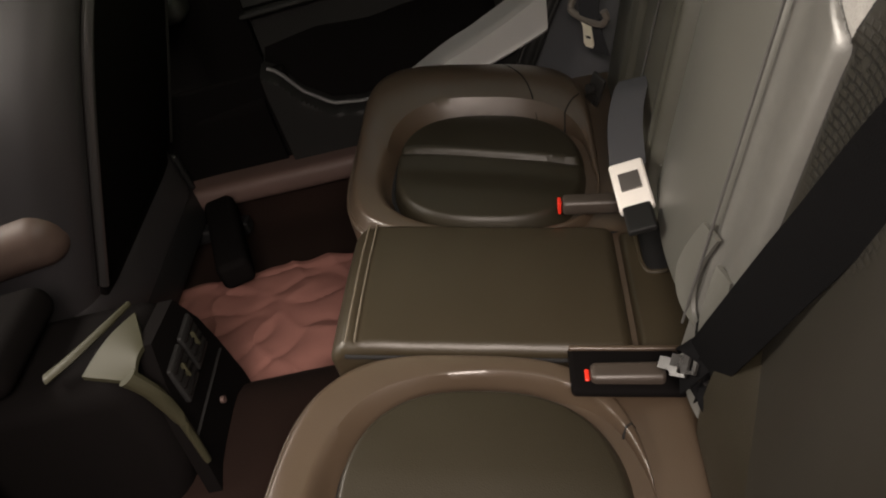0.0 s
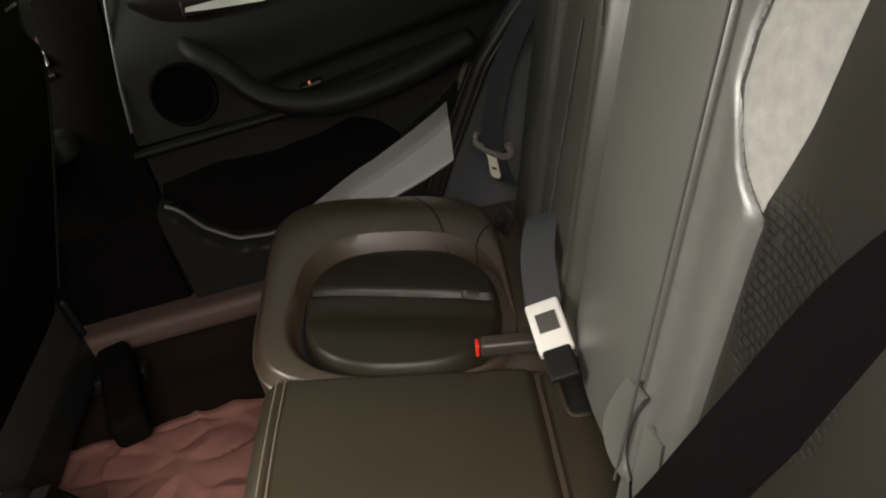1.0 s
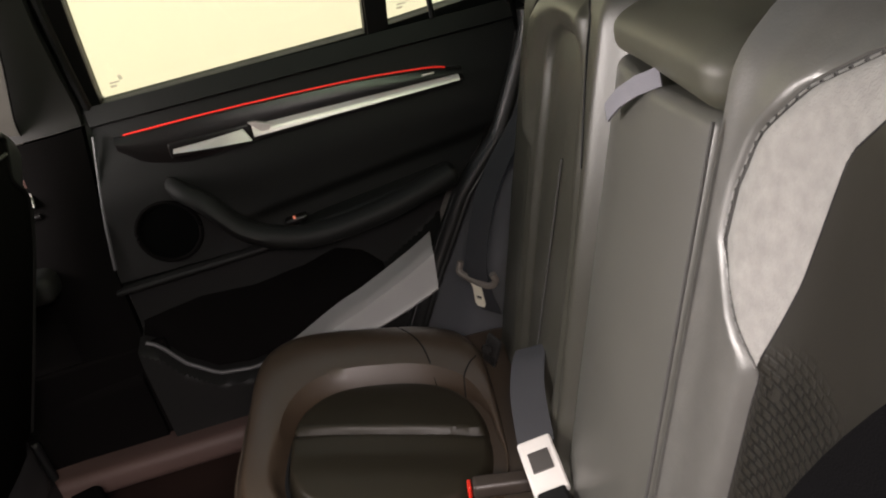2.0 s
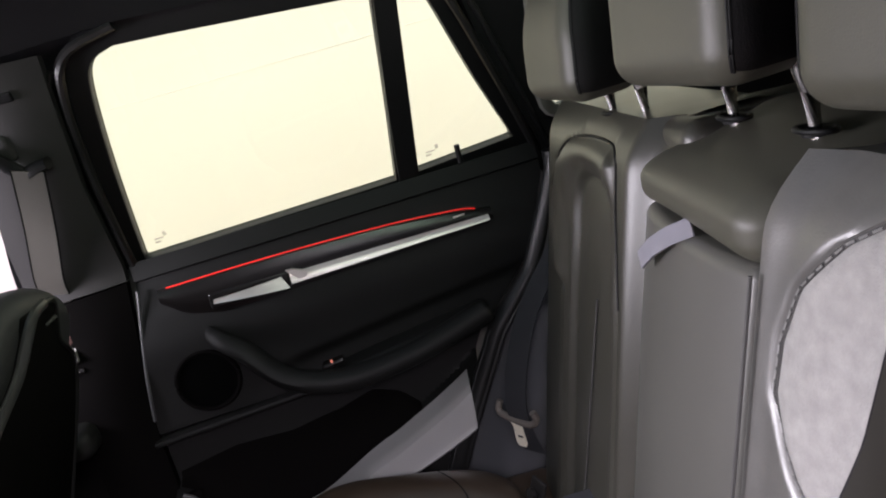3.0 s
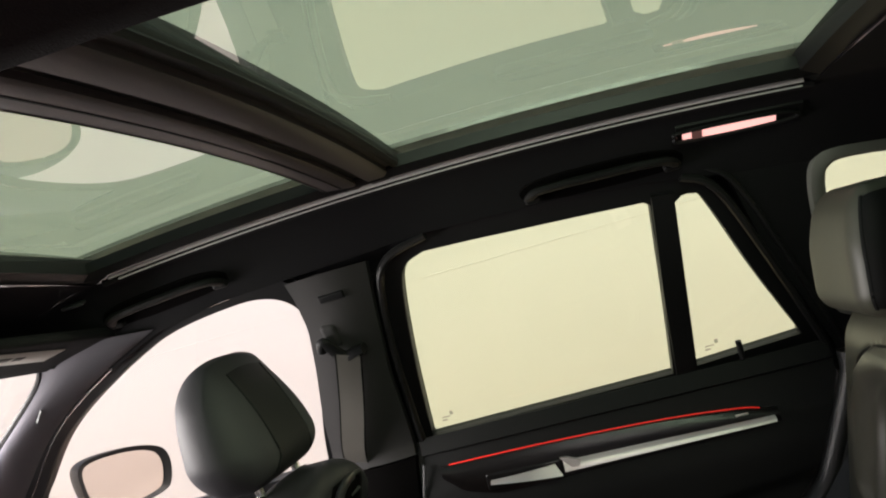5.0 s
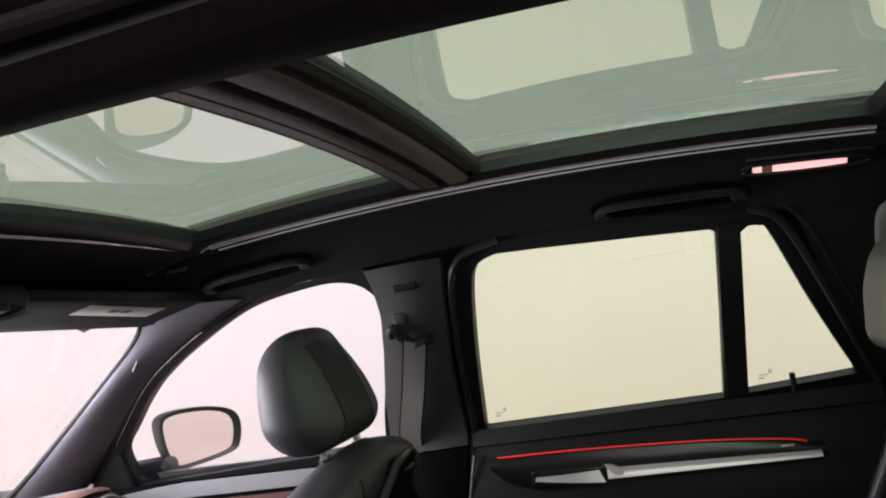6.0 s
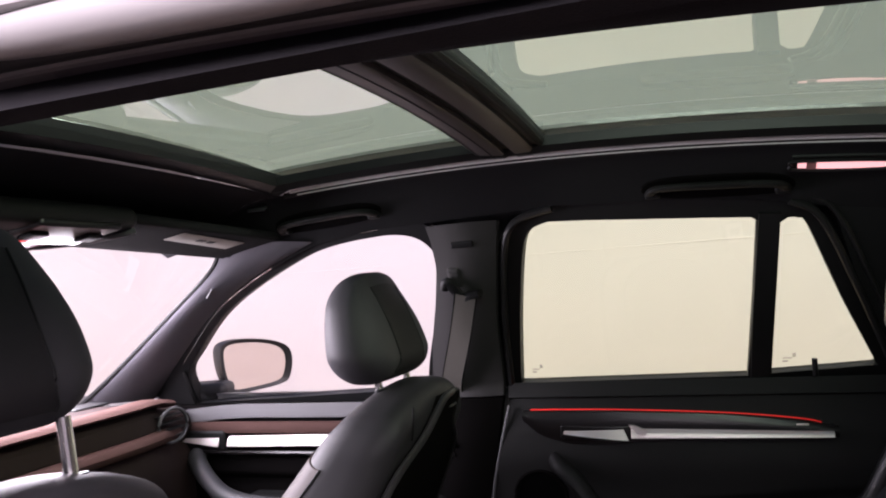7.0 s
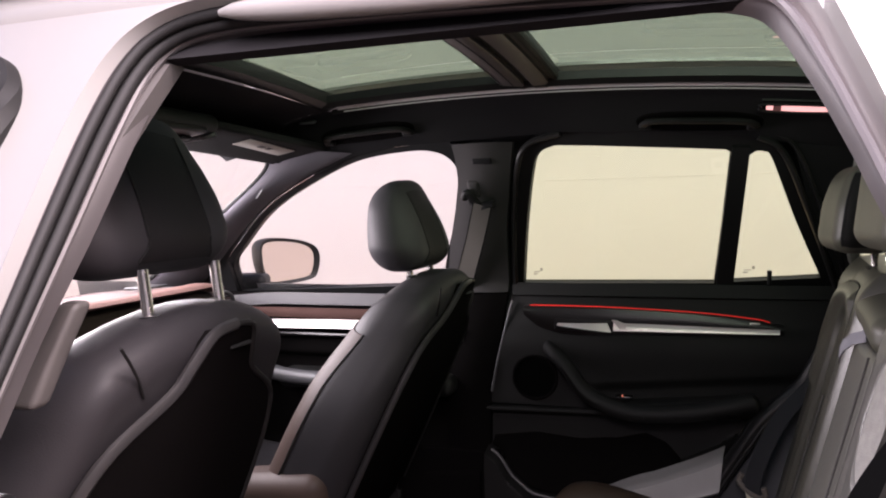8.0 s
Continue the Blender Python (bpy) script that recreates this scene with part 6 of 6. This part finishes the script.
def red_buckle(x, y, z, lab, tall):
    b = thing("belt_buckle", (x, y, z), lab, "belt buckle", "belt buckles")
    part("body", rbox((0.078, 0.024, 0.022), 0.006, n=(3, 1, 1), f=at(x + 0.042, y - 0.004, z, 0, 8, -6)), mat("brown_black_plastic", (0.04, 0.031, 0.025), 0.42, wear=0.1), b)
    part("release_button", rbox((0.005, 0.016, tall), 0.002, n=(1, 1, 1), f=at(x, y, z + 0.005, 0, 8, -6)), REDBUTTON, b, "red release button")
    return b


p = on_bench(0.236, 0.136, 0.566)
red_buckle(p.x, p.y, p.z, "brown-black belt buckle with red button between seats", 0.019)
p = on_bench(0.246, -0.150, 0.552)
red_buckle(p.x, p.y, p.z, "brown-black belt buckle with red button in its slot", 0.009)
# solid near-black block gives the slot's shade, no hollow is cut
part("buckle_slot", rbox((0.122, 0.066, 0.012), 0.006, n=(3, 2, 1), f=at(0.288, -0.139, 0.546, 0, 10)), DEEP, bench, "buckle slot, its shade drawn as a black block")
part("slot_wall", rbox((0.126, 0.006, 0.030), 0.002, n=(3, 1, 1), f=at(0.290, -0.112, 0.540, 0, 10)), CUSHION, bench)

b3 = thing("seat_belt", (0.36, -0.25, 0.62), "black belt slung across the backrest to a tangle of tongues", "seat belt", "rear seat belts")
part("webbing", strap(spline([(0.545, -0.565, 1.26), (0.480, -0.470, 1.13), (0.424, -0.368, 0.985), (0.388, -0.304, 0.84), (0.360, -0.246, 0.705), (0.350, -0.200, 0.615)], 8), 0.050, [(-0.2, 0.85, 0.45)] * 41), WEBBING, b3)
part("lap_webbing", strap(spline([(0.350, -0.185, 0.600), (0.372, -0.26, 0.575), (0.395, -0.36, 0.57), (0.40, -0.50, 0.56), (0.42, -0.60, 0.50)], 8), 0.046, (0.75, 0.1, 0.6)), WEBBING, b3)
part("folded_webbing", strap(spline([(0.350, -0.170, 0.610), (0.362, -0.185, 0.640), (0.385, -0.200, 0.630), (0.378, -0.215, 0.590)], 6), 0.044, (0.3, 0.8, 0.3)), WEBBING, b3)
for pts, ax in ((((0.352, -0.150, 0.585), (0.345, -0.175, 0.622), (0.362, -0.198, 0.612), (0.350, -0.205, 0.575)), (0.9, 0.2, 0.3)),
                (((0.330, -0.185, 0.580), (0.352, -0.196, 0.618), (0.376, -0.190, 0.632), (0.392, -0.176, 0.600)), (0.2, 0.9, 0.4)),
                (((0.372, -0.165, 0.640), (0.366, -0.190, 0.605), (0.350, -0.222, 0.590), (0.368, -0.240, 0.568)), (0.8, -0.2, 0.5))):
    part("webbing_fold", strap(spline(pts, 6), 0.030, ax), WEBBING, b3, "crumpled black webbing")
rng = random.Random(4)
for k in range(7):
    c = Vector((0.328 + 0.009 * k, -0.176 - 0.008 * k, 0.592 + 0.012 * math.sin(k * 2.1)))
    m = pose(*c, rng.uniform(-50, 50), rng.uniform(-40, 40), 60 + rng.uniform(-30, 30))
    part("tongue", panel([[(-0.016, -0.028), (0.016, -0.028), (0.018, 0.0), (0.010, 0.006), (0.010, 0.030), (-0.010, 0.030), (-0.010, 0.006), (-0.018, 0.0)], [(-0.011, -0.020), (0.011, -0.020), (0.011, -0.010), (-0.011, -0.010)]], lambda u, v, m=m: m @ Vector((u * 0.62, v * 0.62, 0)), 0.003, tuple(m.to_3x3() @ Vector((0, 0, 1)))), STEEL, b3, "steel belt tongue")
part("latch_body", rbox((0.05, 0.034, 0.026), 0.008, n=(2, 2, 1), f=at(0.385, -0.205, 0.585, 20, -20, 40)), PLASTIC, b3, "black latch body")

def flap(edge, reach, lab):
    """A rounded leather flap: its free edge (y, z) stands proud, the other side lies on the backrest."""
    line = spline(edge, 5)
    iso = thing("anchor_cover", (bx(edge[0][1]), edge[0][0], edge[-1][1]), lab, "anchor cover", "child seat anchor covers")
    part("flap", sheet(lambda k, t: Vector((bx(line[int(k)][1]) - 0.002 - 0.007 * (1 - t) ** 1.5 * math.sin(math.pi * (0.1 + 0.8 * k / len(line))), line[int(k)][0] - reach * t, line[int(k)][1] + 0.004 * t)), range(len(line)), lin(0, 1, 10), 0.004, (1, 0, 0)), LEATHER_BACK, iso)


flap([(-0.112, 0.712), (-0.097, 0.675), (-0.092, 0.645), (-0.103, 0.622), (-0.125, 0.612)], 0.034, "grey leather flap over a child seat anchor")
flap([(-0.160, 0.700), (-0.166, 0.66), (-0.170, 0.635), (-0.176, 0.61)], 0.030, "narrow folded grey leather flap over an anchor")
anc = thing("belt_anchor", (0.40, 0.44, 0.56), "bare steel belt anchor behind the seat cushion", "belt anchor")
part("plate", rbox((0.006, 0.03, 0.055), 0.002, f=at(0.372, 0.438, 0.565, 20, 10, 30)), STEEL, anc)
part("bolt", disc((0.366, 0.436, 0.570), 0.009, (-1, -0.4, 0.3), 0.008, 8), STEEL, anc)

# ---- ceiling fittings ----
lamp = thing("reading_lamp", (0.46, 0.46, 1.43), "lit pinkish white rear reading lamp in the headliner", "reading lamp")


def on_liner(x, y, d=0.0):
    return liner(x, y) - Vector((0, 0.35, 0.94)) * d


part("housing", sheet(lambda x, y: on_liner(x, y, 0.003), lin(0.400, 0.568, 10), lin(0.448, 0.478, 6), 0.006, (0, 0, 1)), PLASTIC, lamp)
part("lens", sheet(lambda x, y: on_liner(x, y, 0.005 + 0.002 * math.sin(math.pi * (x - 0.408) / 0.125)), lin(0.408, 0.533, 10), lin(0.457, 0.469, 6), 0.004, (0, 0, 1)), LAMPGLOW, lamp, "glowing lens")
part("lens_divider", sheet(lambda x, y: on_liner(x, y, 0.0075), lin(0.420, 0.434, 2), lin(0.457, 0.469, 4), 0.002, (0, 0, 1)), mat("smoky_pink_lens", (0.35, 0.15, 0.15), 0.3, wear=0.1), lamp, "darker switch in lens")


part("rim", tube([on_liner(x, y, 0.006) for x, y in spline([(0.402, 0.455), (0.47, 0.453), (0.54, 0.455), (0.562, 0.463), (0.54, 0.471), (0.47, 0.473), (0.402, 0.471), (0.398, 0.463)], 4, True)], 0.0028, 8, True), PLASTIC, lamp, "dark lamp rim")


def grab(x0, x1, y, lab):
    gh = thing("grab_handle", ((x0 + x1) / 2, y, 1.42), lab, "grab handle", "grab handles")
    loop = [(x0 + 0.012, y - 0.018), (x1 - 0.012, y - 0.018), (x1, y - 0.008), (x1, y + 0.016), (x1 - 0.03, y + 0.020), (x0 + 0.03, y + 0.020), (x0, y + 0.016), (x0, y - 0.008)]
    bar = []
    for k, (x, dy, d) in enumerate(((x0, 0.014, 0.002), (x0 + 0.004, 0.002, 0.010), (x0 + 0.018, -0.010, 0.016), (x0 + 0.06, -0.014, 0.018), ((x0 + x1) / 2, -0.015, 0.019),
                                    (x1 - 0.06, -0.014, 0.018), (x1 - 0.018, -0.010, 0.016), (x1 - 0.004, 0.002, 0.010), (x1, 0.014, 0.002))):
        bar.append(on_liner(x, y + dy, d))
    part("grip", sweep(spline(bar, 5), lambda t: ring(0.008 + 0.003 * math.sin(math.pi * t), 0.0065, 10)), SOFT, gh, "curved black grip bar")
    # flat dark sheet stands for the shaded hollow behind the grip
    part("recess", sheet(lambda u, v: on_liner((x0 + x1) / 2 + u * ((x1 - x0) / 2 + 0.012) * (1 - 0.12 * v * v), y + 0.004 + v * 0.020 * (1 - 0.35 * u ** 4), 0.0025), lin(-1, 1, 16), lin(-1, 1, 6), 0.003, (0, 0, 1)), DEEP, gh, "handle recess, its shade drawn as a dark sheet")
    for x in (x0 + 0.006, x1 - 0.006):
        part("mount", rbox((0.026, 0.018, 0.012), 0.005, n=(2, 2, 1), f=at(*on_liner(x, y + 0.012, 0.004), 30)), SOFT, gh)


grab(0.175, 0.395, 0.497, "black folded grab handle above the rear door")
grab(-0.545, -0.335, 0.480, "black grab handle above the front door")
hook = thing("coat_hook", (-0.58, 0.43, 1.45), "small grey headliner clip", "clip")
part("cap", rbox((0.04, 0.014, 0.006), 0.003, f=at(*on_liner(-0.56, 0.425, 0.004), 30)), GREYPLASTIC, hook)


def visor(s, lab):
    v = thing("sun_visor", (-0.66, s * 0.36, 1.41), lab, "sun visor", "sun visors")
    m = pose(-0.658, s * 0.330, 1.398, -4.5 * s, -10, 0)
    pad = part("pad", rbox((0.160, 0.40, 0.018), 0.008, n=(4, 8, 1), f=lambda p: m @ (p + Vector((0.02 * (p.y / 0.2) * s, 0, 0)))), HEADLINER, v)
    if s > 0:
        part("label", rbox((0.047, 0.178, 0.0012), 0.0004, n=(1, 1, 1), seg=1, f=lambda p: m @ (p + Vector((0.028, 0.02, -0.0098)))), LABEL, v, "pale printed warning label")
        for k, (dy, w) in enumerate(((0.0, 0.022), (0.028, 0.018))):
            part("print_bar", rbox((0.012, w, 0.0008), 0.0002, n=(1, 1, 1), seg=1, f=lambda p: m @ (p + Vector((0.028, 0.005 + dy, -0.0108)))), INK, v, "small dark print")
    part("hinge", cyl(m @ Vector((-0.07, s * 0.225, 0)), m @ Vector((-0.07, s * 0.26, 0.01)), 0.006), PLASTIC, v)


visor(1, "dark folded sun visor with pale warning label")
visor(-1, "dark folded sun visor")
oc = thing("overhead_console", (-0.70, 0, 1.42), "dark overhead console with red light and lamps", "overhead console")
part("housing", rbox((0.20, 0.27, 0.035), 0.015, n=(4, 5, 2), f=at(-0.690, 0.0, 1.412, 0, -6)), SOFT, oc)
part("bright_sweep", tube(spline([(-0.60, 0.13, 1.402), (-0.63, 0.12, 1.396), (-0.70, 0.11, 1.390), (-0.77, 0.06, 1.386)], 6), 0.006), GREYPLASTIC, oc, "grey curved console edge")
part("tray", rbox((0.10, 0.15, 0.012), 0.005, n=(2, 3, 1), f=at(-0.640, 0.02, 1.398, 0, -10)), GLOSS, oc, "glossy black switch tray")
part("lamp_lens", rbox((0.045, 0.20, 0.010), 0.004, n=(2, 3, 1), f=at(-0.735, 0.0, 1.392, 0, -10)), mat("pinkish_lens", (0.42, 0.21, 0.21), 0.3, wear=0.05), oc, "pale pinkish lamp lens")
part("red_lamp", rbox((0.012, 0.018, 0.006), 0.002, n=(1, 1, 1), f=at(-0.665, -0.02, 1.389, 0, -10)), emit("red_pilot", (1.0, 0.06, 0.06), 0.5), oc, "small red pilot lamp")
for y in (-0.03, 0.07):
    part("switch", rbox((0.03, 0.03, 0.006), 0.002, n=(1, 1, 1), f=at(-0.635, y, 1.390, 0, -10)), PLASTIC, oc)
im = thing("rear_view_mirror", (-0.80, 0, 1.35), "dark interior rear view mirror", "mirror")
part("housing", rbox((0.03, 0.24, 0.065), 0.014, n=(1, 5, 2), f=at(-0.815, -0.03, 1.335, 0, 10, -14)), PLASTIC, im)
part("stem", cyl((-0.825, -0.01, 1.35), (-0.855, 0.0, 1.395), 0.010), PLASTIC, im)
part("glass", rbox((0.002, 0.225, 0.052), 0.0008, n=(1, 1, 1), seg=1, f=at(-0.7985, -0.026, 1.335, 0, 10, -14)), MIRRORGLASS, im, "mirror glass")

# ---- exterior mirror ----
sm = thing("side_mirror", (-0.95, 0.90, 1.02), "black exterior mirror reflecting the peach wall", "side mirror")
mc, md = Vector((-0.918, 0.905, 1.096)), Vector((0.419, 0.908, 0))
mn = Vector((0.904, -0.417, -0.100))
mv = Vector((0.0905, -0.042, 0.995))


def mir(u, v, d=0.0):
    return mc + md * u + mv * v + mn * d


outline = spline([(-0.085, 0.050), (-0.05, 0.062), (0.03, 0.055), (0.085, 0.036), (0.104, 0.005), (0.098, -0.040), (0.075, -0.056), (0.0, -0.062), (-0.055, -0.060), (-0.074, -0.035), (-0.086, 0.01)], 5, True)


def housing(k, t):
    p = outline[int(k) % len(outline)]
    g2 = 1.16 - 0.55 * max(0.0, t - 0.15) ** 2 if t > 0.15 else 1.16
    return mir(p[0] * g2 + 0.004, p[1] * g2, 0.008 - 0.11 * max(0, t - 0.1))


part("housing", merge([sheet(housing, range(len(outline) + 1), lin(0, 1, 10)), sheet(lambda k, t: mir(outline[int(k) % len(outline)][0] * (1.16 - 0.16 * t) + 0.004, outline[int(k) % len(outline)][1] * (1.16 - 0.16 * t), 0.008 - 0.006 * t), range(len(outline) + 1), lin(0, 1, 3)),
               sheet(lambda k, t: mir(outline[int(k) % len(outline)][0] * 0.70 * t + 0.004, outline[int(k) % len(outline)][1] * 0.70 * t, -0.091), range(len(outline) + 1), lin(0.02, 1, 4))]), PLASTIC, sm)
pane("mirror_glass", [mir(p[0], p[1], 0.003) for p in outline], MIRRORGLASS, sm, label="silvered mirror glass")
part("foot", rbox((0.12, 0.10, 0.05), 0.02, n=(2, 2, 2), f=at(-0.985, 0.80, 1.040, 0, 0, 20)), PLASTIC, sm)
for x, y in ((-1.1, 0.7), (-1.1, -0.7), (1.2, 0.7), (1.2, -0.7)):
    w = thing("wheel", (x, y, 0.32), "black tyre on an alloy rim", "wheel", "car wheels")
    s = 1 if y > 0 else -1
    part("tyre", tube([(x + 0.27 * math.cos(a), y, 0.32 + 0.27 * math.sin(a)) for a in lin(0, 2 * math.pi, 40)[:-1]], 0.055, 10, True), RUBBER, w)
    part("rim", disc((x, y + s * 0.03, 0.32), 0.225, (0, s, 0), 0.02, 32), ALU, w)
